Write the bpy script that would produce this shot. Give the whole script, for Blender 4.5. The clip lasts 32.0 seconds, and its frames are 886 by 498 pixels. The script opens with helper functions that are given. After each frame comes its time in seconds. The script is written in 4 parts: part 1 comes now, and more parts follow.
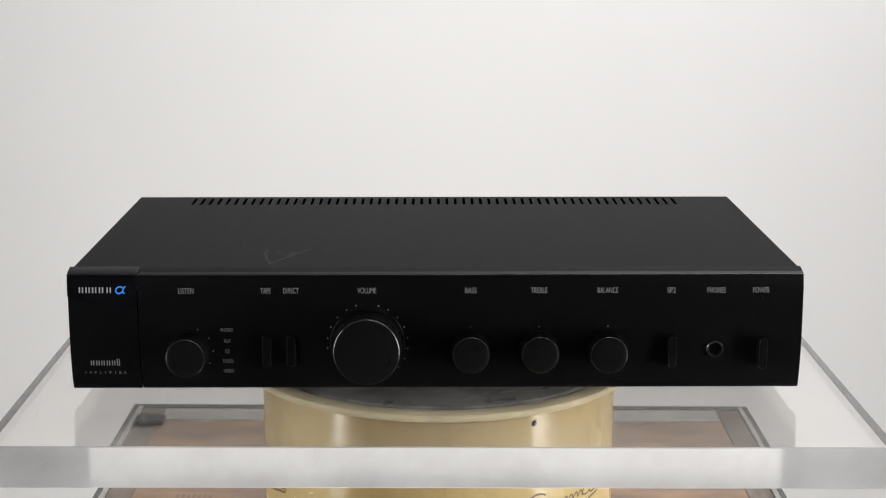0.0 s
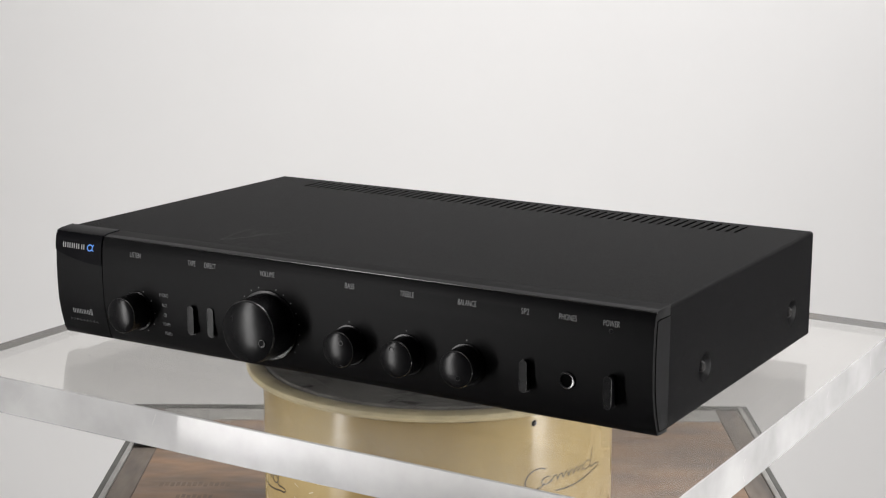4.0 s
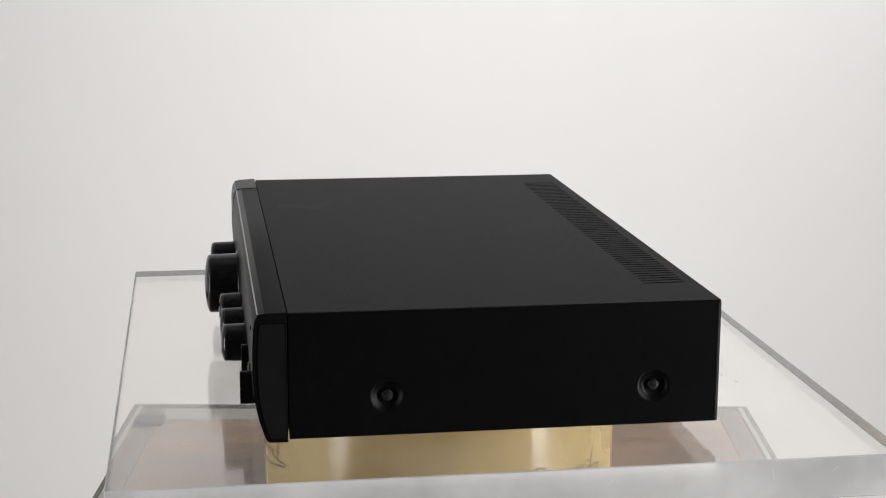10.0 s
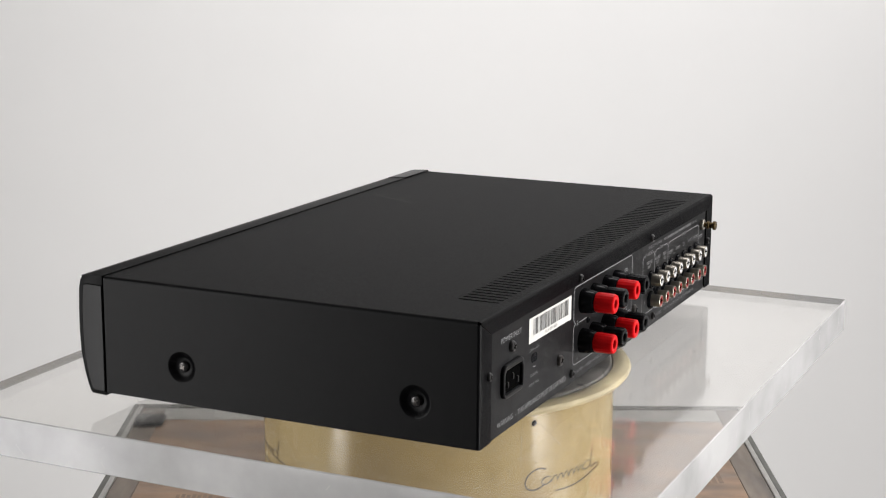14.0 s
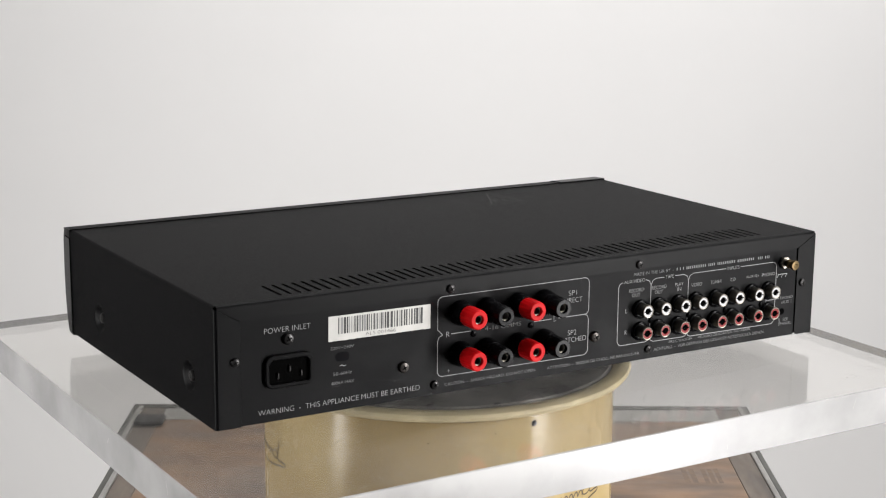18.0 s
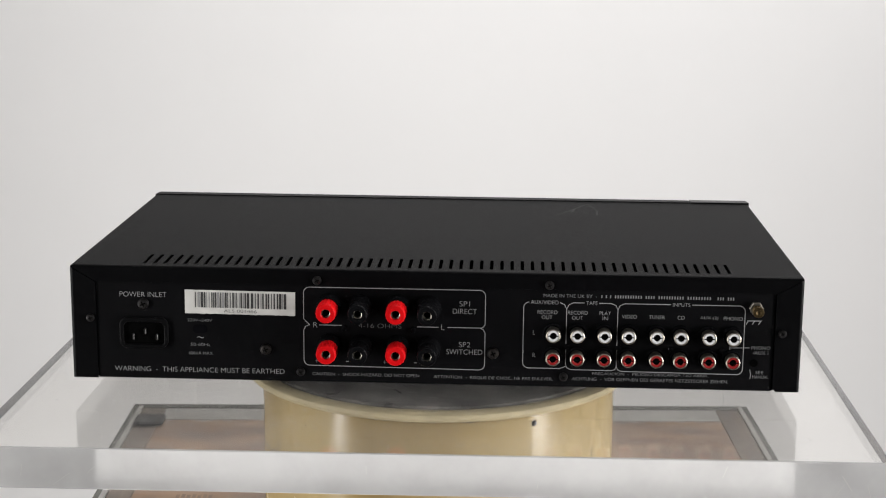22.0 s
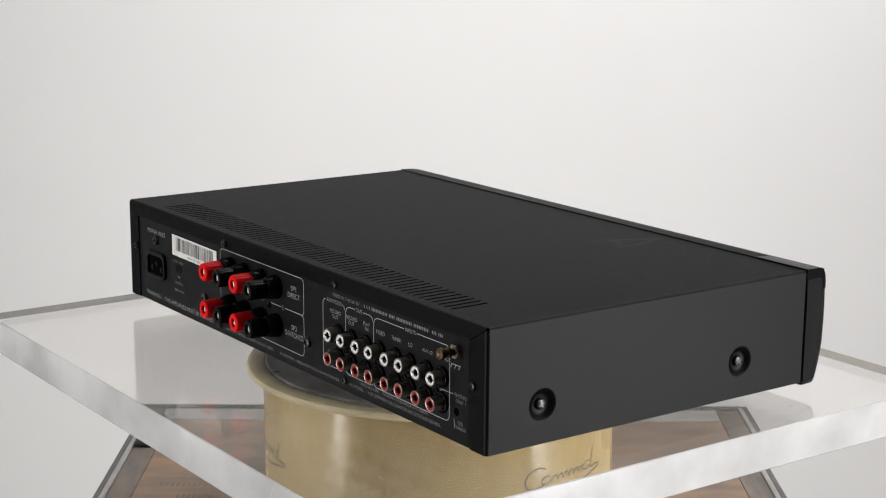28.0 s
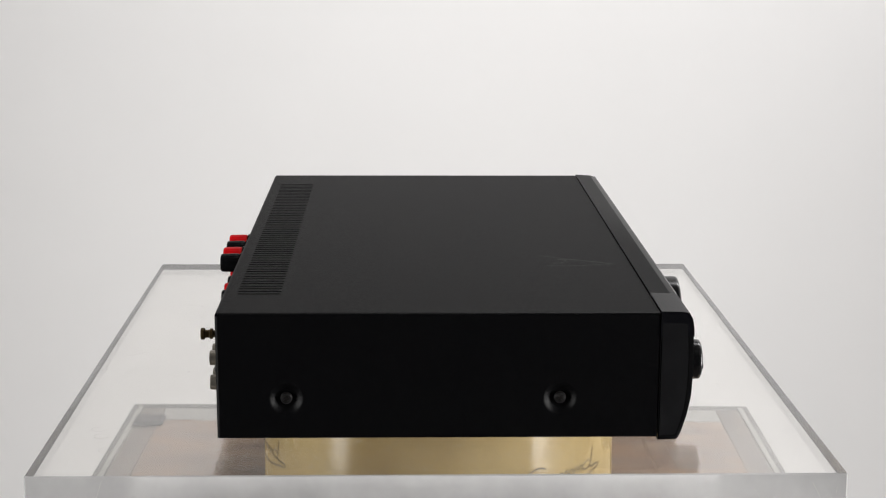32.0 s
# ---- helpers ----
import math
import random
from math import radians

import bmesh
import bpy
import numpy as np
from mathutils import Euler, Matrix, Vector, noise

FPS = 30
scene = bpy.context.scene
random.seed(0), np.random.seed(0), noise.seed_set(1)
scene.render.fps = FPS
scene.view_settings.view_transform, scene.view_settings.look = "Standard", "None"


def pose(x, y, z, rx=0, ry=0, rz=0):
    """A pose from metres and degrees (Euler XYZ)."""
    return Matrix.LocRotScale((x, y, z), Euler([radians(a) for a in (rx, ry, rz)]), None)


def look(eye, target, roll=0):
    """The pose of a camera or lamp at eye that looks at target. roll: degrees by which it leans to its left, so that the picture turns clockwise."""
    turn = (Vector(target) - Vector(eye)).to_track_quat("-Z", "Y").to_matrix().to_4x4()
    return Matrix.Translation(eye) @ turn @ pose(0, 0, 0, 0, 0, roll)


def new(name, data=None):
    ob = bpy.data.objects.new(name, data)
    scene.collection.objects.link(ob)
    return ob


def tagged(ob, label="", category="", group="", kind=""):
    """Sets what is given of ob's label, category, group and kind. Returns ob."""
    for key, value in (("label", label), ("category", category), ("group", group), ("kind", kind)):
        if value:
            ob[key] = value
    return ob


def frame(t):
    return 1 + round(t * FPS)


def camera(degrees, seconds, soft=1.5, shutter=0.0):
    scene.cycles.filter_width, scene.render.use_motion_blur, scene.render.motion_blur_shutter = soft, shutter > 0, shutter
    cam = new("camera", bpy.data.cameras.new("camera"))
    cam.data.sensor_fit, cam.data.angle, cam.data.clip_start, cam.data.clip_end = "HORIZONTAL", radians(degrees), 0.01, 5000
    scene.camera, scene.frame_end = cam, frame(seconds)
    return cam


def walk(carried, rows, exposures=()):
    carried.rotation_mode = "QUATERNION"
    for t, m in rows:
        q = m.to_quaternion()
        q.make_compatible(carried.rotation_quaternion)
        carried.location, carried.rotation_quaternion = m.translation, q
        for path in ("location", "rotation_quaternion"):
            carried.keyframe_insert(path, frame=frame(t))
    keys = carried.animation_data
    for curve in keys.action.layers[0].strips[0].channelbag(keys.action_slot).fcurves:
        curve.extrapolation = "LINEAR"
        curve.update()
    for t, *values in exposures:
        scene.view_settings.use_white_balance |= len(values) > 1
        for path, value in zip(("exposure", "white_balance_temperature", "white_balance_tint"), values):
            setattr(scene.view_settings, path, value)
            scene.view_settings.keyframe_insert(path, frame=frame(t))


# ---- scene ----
cam = camera(30.58, 32.0, soft=1.15)
EYE = Vector((0.0, -1.0548, 1.1863))
AIM = Vector((0.00242, 0.97792, -0.20898))
walk(cam, [(0.0, look(EYE, EYE + AIM, 0.281)), (32.0, look(EYE, EYE + AIM, 0.281))])

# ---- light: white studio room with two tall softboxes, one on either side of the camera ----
world = bpy.data.worlds.new("studio")
world.use_nodes = True
world.node_tree.nodes["Background"].inputs["Color"].default_value = (1.0, 0.98, 0.96, 1)
world.node_tree.nodes["Background"].inputs["Strength"].default_value = 0.02
scene.world = world


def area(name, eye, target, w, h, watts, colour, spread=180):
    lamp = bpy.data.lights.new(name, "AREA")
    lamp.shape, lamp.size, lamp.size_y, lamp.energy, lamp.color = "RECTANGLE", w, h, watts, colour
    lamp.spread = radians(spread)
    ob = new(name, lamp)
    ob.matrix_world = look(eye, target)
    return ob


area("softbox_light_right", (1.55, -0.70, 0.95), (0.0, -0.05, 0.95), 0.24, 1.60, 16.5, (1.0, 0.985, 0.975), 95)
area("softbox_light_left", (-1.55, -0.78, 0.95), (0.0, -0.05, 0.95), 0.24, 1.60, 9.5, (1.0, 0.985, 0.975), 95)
# unseen area lamp, added to brighten the back wall from above
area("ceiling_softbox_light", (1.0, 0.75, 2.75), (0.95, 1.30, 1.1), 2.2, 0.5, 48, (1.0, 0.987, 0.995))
scene.view_settings.exposure = 0.0

TABLE = 0.750      # top of the pedestal
DRUM_TOP = 0.8705  # top of the drum, on which the acrylic sheet turns
SHEET = 0.0240     # thickness of the acrylic sheet
DECK = DRUM_TOP + SHEET
FOOT = 0.0105      # height of the amplifier's feet


# ---- materials ----
def mat(name, colour, rough=0.5, metal=0.0, spec=0.5, vary=0.0, scale=30.0, bump=0.0, bump_scale=400.0, rough_vary=0.0, stretch=None, second=None, grazing=None):
    m = bpy.data.materials.new(name)
    m.use_nodes = True
    nt = m.node_tree
    b = nt.nodes["Principled BSDF"]
    b.inputs["Base Color"].default_value = (*colour, 1)
    b.inputs["Roughness"].default_value = rough
    b.inputs["Metallic"].default_value = metal
    b.inputs["Specular IOR Level"].default_value = spec
    if grazing is not None:
        # the gloss of the paint changes towards grazing view
        lw = nt.nodes.new("ShaderNodeLayerWeight")
        g = nt.nodes.new("ShaderNodeMapRange")
        g.inputs["From Min"].default_value, g.inputs["From Max"].default_value = 0.35, 0.74
        g.inputs["To Min"].default_value, g.inputs["To Max"].default_value = spec, grazing
        nt.links.new(lw.outputs["Facing"], g.inputs["Value"])
        nt.links.new(g.outputs["Result"], b.inputs["Specular IOR Level"])
    co = nt.nodes.new("ShaderNodeTexCoord")
    mp = nt.nodes.new("ShaderNodeMapping")
    nt.links.new(co.outputs["Object"], mp.inputs["Vector"])
    if stretch:
        mp.inputs["Scale"].default_value = stretch
    if vary or second:
        n = nt.nodes.new("ShaderNodeTexNoise")
        n.inputs["Scale"].default_value, n.inputs["Detail"].default_value = scale, 6
        nt.links.new(mp.outputs["Vector"], n.inputs["Vector"])
        r = nt.nodes.new("ShaderNodeValToRGB")
        lo = second if second else tuple(max(0.0, c * (1 - vary)) for c in colour)
        hi = tuple(min(1.0, c * (1 + vary)) for c in colour)
        r.color_ramp.elements[0].position, r.color_ramp.elements[1].position = 0.32, 0.68
        r.color_ramp.elements[0].color, r.color_ramp.elements[1].color = (*lo, 1), (*hi, 1)
        nt.links.new(n.outputs["Fac"], r.inputs["Fac"])
        nt.links.new(r.outputs["Color"], b.inputs["Base Color"])
    if rough_vary:
        n2 = nt.nodes.new("ShaderNodeTexNoise")
        n2.inputs["Scale"].default_value, n2.inputs["Detail"].default_value = scale * 1.7, 5
        nt.links.new(mp.outputs["Vector"], n2.inputs["Vector"])
        mr = nt.nodes.new("ShaderNodeMapRange")
        mr.inputs["To Min"].default_value, mr.inputs["To Max"].default_value = max(0, rough - rough_vary), min(1, rough + rough_vary)
        mr.inputs["From Min"].default_value, mr.inputs["From Max"].default_value = 0.3, 0.7
        nt.links.new(n2.outputs["Fac"], mr.inputs["Value"])
        nt.links.new(mr.outputs["Result"], b.inputs["Roughness"])
    if bump:
        n3 = nt.nodes.new("ShaderNodeTexNoise")
        n3.inputs["Scale"].default_value, n3.inputs["Detail"].default_value = bump_scale, 3
        nt.links.new(mp.outputs["Vector"], n3.inputs["Vector"])
        bp = nt.nodes.new("ShaderNodeBump")
        bp.inputs["Strength"].default_value, bp.inputs["Distance"].default_value = bump, 0.0004
        nt.links.new(n3.outputs["Fac"], bp.inputs["Height"])
        nt.links.new(bp.outputs["Normal"], b.inputs["Normal"])
    return m


M_COVER = mat("black powder-coated steel", (0.0018, 0.0018, 0.0021), 0.37, spec=0.064, vary=0.15, scale=300, bump=0.26, bump_scale=2600, rough_vary=0.04, grazing=0.0088)
M_PANEL = mat("satin black moulding", (0.0022, 0.0022, 0.0025), 0.45, spec=0.050, grazing=0.19, vary=0.15, scale=300, bump=0.05, bump_scale=2500, rough_vary=0.015)
# panel moulding again, gloss cut at grazing view to darken the upward faces
M_LEDGE = mat("black upper ledge with dimmed gloss", (0.0022, 0.0022, 0.0025), 0.45, spec=0.06, grazing=0.024, vary=0.15, scale=300, bump=0.1, bump_scale=2500)
M_ENDTRIM = mat("smooth black end trim", (0.006, 0.006, 0.0065), 0.25, spec=0.09, vary=0.15, scale=60)
M_GLOSS = mat("gloss black badge", (0.003, 0.003, 0.0038), 0.26, spec=0.028, vary=0.2, scale=60)
M_KNOB = mat("black knob plastic", (0.003, 0.003, 0.0034), 0.22, spec=0.12, vary=0.3, scale=90, rough_vary=0.03)
M_EDGE = mat("polished black plastic edge", (0.005, 0.005, 0.0055), 0.16, spec=0.5)
M_KNOB_FACE = mat("dusty black knob face", (0.0040, 0.0040, 0.0044), 0.21, spec=0.085, vary=0.1, scale=420, rough_vary=0.015)
# black put in for the shade of holes and recesses, and for dark joints
M_DARK = mat("black for joints and shaded hollows", (0.002, 0.002, 0.002), 0.9, spec=0.0)
M_REAR = mat("black rear panel paint", (0.0020, 0.0020, 0.0024), 0.49, spec=0.066, grazing=0.17, vary=0.2, scale=30, bump=0.15, bump_scale=1800, rough_vary=0.05)
M_INK_FAINT = mat("worn grey screen print", (0.085, 0.085, 0.085), 0.6, vary=0.2, scale=900)
M_INK = mat("grey-white screen print", (0.245, 0.245, 0.25), 0.6, vary=0.12, scale=900)
M_INK_DIM = mat("dim grey screen print", (0.165, 0.165, 0.17), 0.6, vary=0.15, scale=900)
M_BLUE = mat("blue print", (0.03, 0.22, 0.75), 0.5)
M_RED = mat("red post plastic", (0.46, 0.004, 0.006), 0.33, spec=0.05, vary=0.1, scale=120)
M_BLACKPL = mat("black post plastic", (0.0035, 0.0035, 0.004), 0.22, spec=0.05, vary=0.2, scale=120)
M_RINGRED = mat("dull red insulator", (0.20, 0.012, 0.012), 0.38, spec=0.15)
M_WHITE = mat("white insulator", (0.53, 0.53, 0.535), 0.45, spec=0.12)
M_SLEEVE = mat("dull nickel sleeve", (0.27, 0.25, 0.215), 0.36, metal=1.0, vary=0.2, scale=300)
M_BRASS = mat("tarnished brass", (0.07, 0.05, 0.025), 0.45, metal=1.0, vary=0.35, scale=250)
M_SCREW = mat("blackened screw", (0.022, 0.021, 0.021), 0.32, metal=0.7, vary=0.3, scale=500)
M_STEELSCREW = mat("zinc screw", (0.052, 0.048, 0.045), 0.35, metal=1.0, vary=0.3, scale=500)
M_LABEL = mat("worn white label paper", (0.48, 0.475, 0.45), 0.6, vary=0.09, scale=90)
M_BAR = mat("label ink", (0.02, 0.02, 0.02), 0.6)
M_BAR_GREY = mat("faded label ink", (0.20, 0.20, 0.20), 0.6)
M_RUBBER = mat("black rubber", (0.015, 0.015, 0.015), 0.8)
M_DRUM = mat("yellowed cream enamel", (0.43, 0.333, 0.163), 0.25, spec=0.3, second=(0.285, 0.203, 0.086), scale=17, rough_vary=0.13, stretch=(1, 1, 0.45), bump=0.14, bump_scale=38)
M_DRUM_SCUFF = mat("rubbed enamel", (0.56, 0.50, 0.36), 0.5)
M_RIM = mat("yellowed cream rim", (0.56, 0.485, 0.31), 0.36, vary=0.2, scale=34, rough_vary=0.08)
M_STENCIL = mat("worn dark stencil ink", (0.105, 0.075, 0.055), 0.6, second=(0.165, 0.105, 0.062), scale=160)
M_SPECK = mat("dark speck", (0.07, 0.055, 0.04), 0.7)
M_LOGO = mat("brown printed mark", (0.06, 0.042, 0.022), 0.5)
M_PLATTER = mat("scuffed dark aluminium", (0.185, 0.178, 0.170), 0.40, metal=0.25, vary=0.65, scale=42, rough_vary=0.18, bump=0.2, bump_scale=120)
M_SCRATCH = mat("pale scratch", (0.38, 0.37, 0.35), 0.7)
M_SMEAR = mat("dull smear", (0.34, 0.335, 0.32), 0.6, vary=0.7, scale=300)
M_WALL = mat("white studio wall", (0.80, 0.7945, 0.788), 0.85, vary=0.02, scale=1.5)
M_FLOOR = mat("white floor paint", (0.52, 0.515, 0.505), 0.6, vary=0.08, scale=3)
M_DARKWALL = mat("grey room wall", (0.20, 0.20, 0.20), 0.9, vary=0.1, scale=2)
M_WOOD = mat("brown stained wood", (0.21, 0.125, 0.066), 0.5, second=(0.105, 0.070, 0.048), scale=20, stretch=(0.9, 2.2, 3.0), rough_vary=0.1, bump=0.1)
M_WOOD_DARK = mat("dark grey-brown wood", (0.135, 0.108, 0.084), 0.66, second=(0.070, 0.060, 0.052), scale=26, stretch=(3.0, 0.7, 3.0), rough_vary=0.1, bump=0.1)
M_TRIM = mat("pale grey edging", (0.24, 0.235, 0.22), 0.5, vary=0.15, scale=40)
M_DARKTRIM = mat("dark green-grey edging", (0.052, 0.052, 0.044), 0.5, vary=0.3, scale=40)

M_ACRYLIC = bpy.data.materials.new("clear cast acrylic")
M_ACRYLIC.use_nodes = True
_t = M_ACRYLIC.node_tree
_t.nodes.remove(_t.nodes["Principled BSDF"])
_r, _g = _t.nodes.new("ShaderNodeBsdfRefraction"), _t.nodes.new("ShaderNodeBsdfGlossy")
_r.inputs["Color"].default_value, _r.inputs["Roughness"].default_value, _r.inputs["IOR"].default_value = (0.968, 0.963, 0.952, 1), 0.014, 1.49
_g.inputs["Color"].default_value, _g.inputs["Roughness"].default_value = (0.985, 0.985, 0.985, 1), 0.08
_f, _x = _t.nodes.new("ShaderNodeFresnel"), _t.nodes.new("ShaderNodeMixShader")
_f.inputs["IOR"].default_value = 1.49
# an uneven pale film: dust and fine scratches, plus haze painted to soften reflections
_d, _h = _t.nodes.new("ShaderNodeBsdfDiffuse"), _t.nodes.new("ShaderNodeMixShader")
_d.inputs["Color"].default_value = (0.85, 0.84, 0.82, 1)
_c, _n, _m = _t.nodes.new("ShaderNodeTexCoord"), _t.nodes.new("ShaderNodeTexNoise"), _t.nodes.new("ShaderNodeMapRange")
_n.inputs["Scale"].default_value, _n.inputs["Detail"].default_value = 14.0, 8.0
_m.inputs["From Min"].default_value, _m.inputs["From Max"].default_value = 0.35, 0.72
_m.inputs["To Min"].default_value, _m.inputs["To Max"].default_value = 0.018, 0.065
_t.links.new(_c.outputs["Object"], _n.inputs["Vector"])
_t.links.new(_n.outputs["Fac"], _m.inputs["Value"])
_t.links.new(_m.outputs["Result"], _h.inputs[0])
_t.links.new(_f.outputs[0], _x.inputs[0])
_t.links.new(_r.outputs[0], _x.inputs[1])
_t.links.new(_g.outputs[0], _x.inputs[2])
_t.links.new(_x.outputs[0], _h.inputs[1])
_t.links.new(_d.outputs[0], _h.inputs[2])
_t.links.new(_h.outputs[0], _t.nodes["Material Output"].inputs["Surface"])

M_PALE_EDGE = bpy.data.materials.new("whitened acrylic edge")
M_PALE_EDGE.use_nodes = True
_t = M_PALE_EDGE.node_tree
_t.nodes.remove(_t.nodes["Principled BSDF"])
_r, _g, _d = _t.nodes.new("ShaderNodeBsdfRefraction"), _t.nodes.new("ShaderNodeBsdfGlossy"), _t.nodes.new("ShaderNodeBsdfDiffuse")
_r.inputs["Color"].default_value, _r.inputs["Roughness"].default_value, _r.inputs["IOR"].default_value = (0.965, 0.962, 0.955, 1), 0.025, 1.49
_g.inputs["Color"].default_value, _g.inputs["Roughness"].default_value = (0.27, 0.27, 0.28, 1), 0.20
_d.inputs["Color"].default_value = (0.84, 0.835, 0.83, 1)
_f, _x, _y = _t.nodes.new("ShaderNodeFresnel"), _t.nodes.new("ShaderNodeMixShader"), _t.nodes.new("ShaderNodeMixShader")
# a pale diffuse share, uneven along the edge, paints in light carried through it
_n, _m = _t.nodes.new("ShaderNodeTexNoise"), _t.nodes.new("ShaderNodeMapRange")
_n.inputs["Scale"].default_value, _n.inputs["Detail"].default_value = 15.0, 5.0
_c = _t.nodes.new("ShaderNodeTexCoord")
_t.links.new(_c.outputs["Object"], _n.inputs["Vector"])
_m.inputs["From Min"].default_value, _m.inputs["From Max"].default_value = 0.35, 0.65
_m.inputs["To Min"].default_value, _m.inputs["To Max"].default_value = 0.33, 0.49
_t.links.new(_n.outputs["Fac"], _m.inputs["Value"])
_t.links.new(_m.outputs["Result"], _y.inputs[0])
_f.inputs["IOR"].default_value = 1.49
_t.links.new(_r.outputs[0], _y.inputs[1])
_t.links.new(_d.outputs[0], _y.inputs[2])
_t.links.new(_f.outputs[0], _x.inputs[0])
_t.links.new(_y.outputs[0], _x.inputs[1])
_t.links.new(_g.outputs[0], _x.inputs[2])
_t.links.new(_x.outputs[0], _t.nodes["Material Output"].inputs["Surface"])


# ---- mesh helpers ----
def part(name, bm, material, parent=None, label="", smooth=False):
    """One mesh object out of bm, under a thing or a part."""
    me = bpy.data.meshes.new(name)
    bmesh.ops.recalc_face_normals(bm, faces=bm.faces)
    bm.to_mesh(me)
    bm.free()
    for m in (material if isinstance(material, (list, tuple)) else (material,)):
        me.materials.append(m)
    if smooth:
        me.shade_smooth()
        me.set_sharp_from_angle(angle=radians(32))
    ob = new(name, me)
    if parent is not None:
        ob.parent = parent
    if label:
        ob["label"] = label
    return ob


def box(x0, x1, y0, y1, z0, z1, bev=0.0, seg=2, bm=None):
    own = bm if bm is not None else bmesh.new()
    tmp = bmesh.new()
    v = bmesh.ops.create_cube(tmp, size=1.0)["verts"]
    for p in v:
        p.co = Vector(((x0 + x1) / 2 + p.co.x * (x1 - x0), (y0 + y1) / 2 + p.co.y * (y1 - y0), (z0 + z1) / 2 + p.co.z * (z1 - z0)))
    if bev:
        bmesh.ops.bevel(tmp, geom=tmp.edges[:], offset=bev, segments=seg, profile=0.5, affect="EDGES")
    return merge(own, tmp)


def merge(own, tmp, m=None):
    """Adds tmp's faces to own."""
    seen = {}
    for v in tmp.verts:
        seen[v] = own.verts.new(m @ v.co if m is not None else v.co)
    for f in tmp.faces:
        g = own.faces.new([seen[v] for v in f.verts])
        g.material_index, g.smooth = f.material_index, f.smooth
    tmp.free()
    return own


def lathe(profile, m=None, n=48, bm=None, flutes=0, depth=0.0, span=None):
    """Turns (radius, height) pairs round z; m places the axis. flutes: grooves round the pairs whose index is in span."""
    own = bm if bm is not None else bmesh.new()
    m = m if m is not None else Matrix.Identity(4)
    rings = []
    for k, (r, h) in enumerate(profile):
        if r < 1e-7:
            rings.append([own.verts.new(m @ Vector((0, 0, h)))])
            continue
        ring = []
        for i in range(n):
            a = math.tau * i / n
            rr = r - (depth if flutes and span and k in span and (i * flutes * 2 // n) % 2 else 0.0)
            ring.append(own.verts.new(m @ Vector((rr * math.cos(a), rr * math.sin(a), h))))
        rings.append(ring)
    for p, q in zip(rings, rings[1:]):
        if len(p) == 1 and len(q) == 1:
            continue
        for i in range(n):
            j = (i + 1) % n
            if len(p) == 1:
                own.faces.new((p[0], q[i], q[j]))
            elif len(q) == 1:
                own.faces.new((p[i], p[j], q[0]))
            else:
                own.faces.new((p[i], p[j], q[j], q[i]))
    return own


def sheet(loops, thick, m, bm=None):
    """A flat sheet with holes: loops of (u, v), the outline first; its upper face lies in m's xy plane."""
    own = bm if bm is not None else bmesh.new()
    tmp = bmesh.new()
    for lo in loops:
        vs = [tmp.verts.new((u, v, 0)) for u, v in lo]
        for i in range(len(vs)):
            tmp.edges.new((vs[i - 1], vs[i]))
    bmesh.ops.triangle_fill(tmp, use_beauty=True, use_dissolve=False, edges=tmp.edges[:], normal=(0, 0, 1))
    faces = [[v.co.copy() for v in f.verts] for f in tmp.faces]
    tmp.free()
    cache = {}

    def at(c, z):
        key = (round(c.x, 7), round(c.y, 7), z)
        if key not in cache:
            cache[key] = own.verts.new(m @ Vector((c.x, c.y, z)))
        return cache[key]
    for f in faces:
        own.faces.new([at(c, 0.0) for c in f])
        own.faces.new([at(c, -thick) for c in reversed(f)])
    for lo in loops:
        for i in range(len(lo)):
            a, b = Vector((*lo[i - 1], 0)), Vector((*lo[i], 0))
            own.faces.new((at(a, 0.0), at(b, 0.0), at(b, -thick), at(a, -thick)))
    return own


def disc(cx, cy, r, n=24):
    return [(cx + r * math.cos(math.tau * i / n), cy + r * math.sin(math.tau * i / n)) for i in range(n)]


def rounded(x0, x1, z0, z1, r, n=5):
    out = []
    for cx, cz, a0 in ((x1 - r, z1 - r, 0), (x0 + r, z1 - r, 90), (x0 + r, z0 + r, 180), (x1 - r, z0 + r, 270)):
        for i in range(n + 1):
            a = radians(a0 + 90 * i / n)
            out.append((cx + r * math.cos(a), cz + r * math.sin(a)))
    return out


def stroke(points, width, m, bm=None, closed=False, lift=0.00012):
    """A flat printed line of that width through (u, v) points in m's xy plane."""
    own = bm if bm is not None else bmesh.new()
    pts = [Vector(p) for p in points]
    n = len(pts)
    left, right = [], []
    for i, p in enumerate(pts):
        a = pts[i - 1] if (i or closed) else p
        b = pts[(i + 1) % n] if (i < n - 1 or closed) else p
        d = (b - a).normalized() if (b - a).length > 1e-9 else Vector((1, 0))
        s = Vector((-d.y, d.x)) * width / 2
        left.append(own.verts.new(m @ Vector((*(p + s), lift))))
        right.append(own.verts.new(m @ Vector((*(p - s), lift))))
    for i in range(n if closed else n - 1):
        j = (i + 1) % n
        own.faces.new((left[i], right[i], right[j], left[j]))
    return own


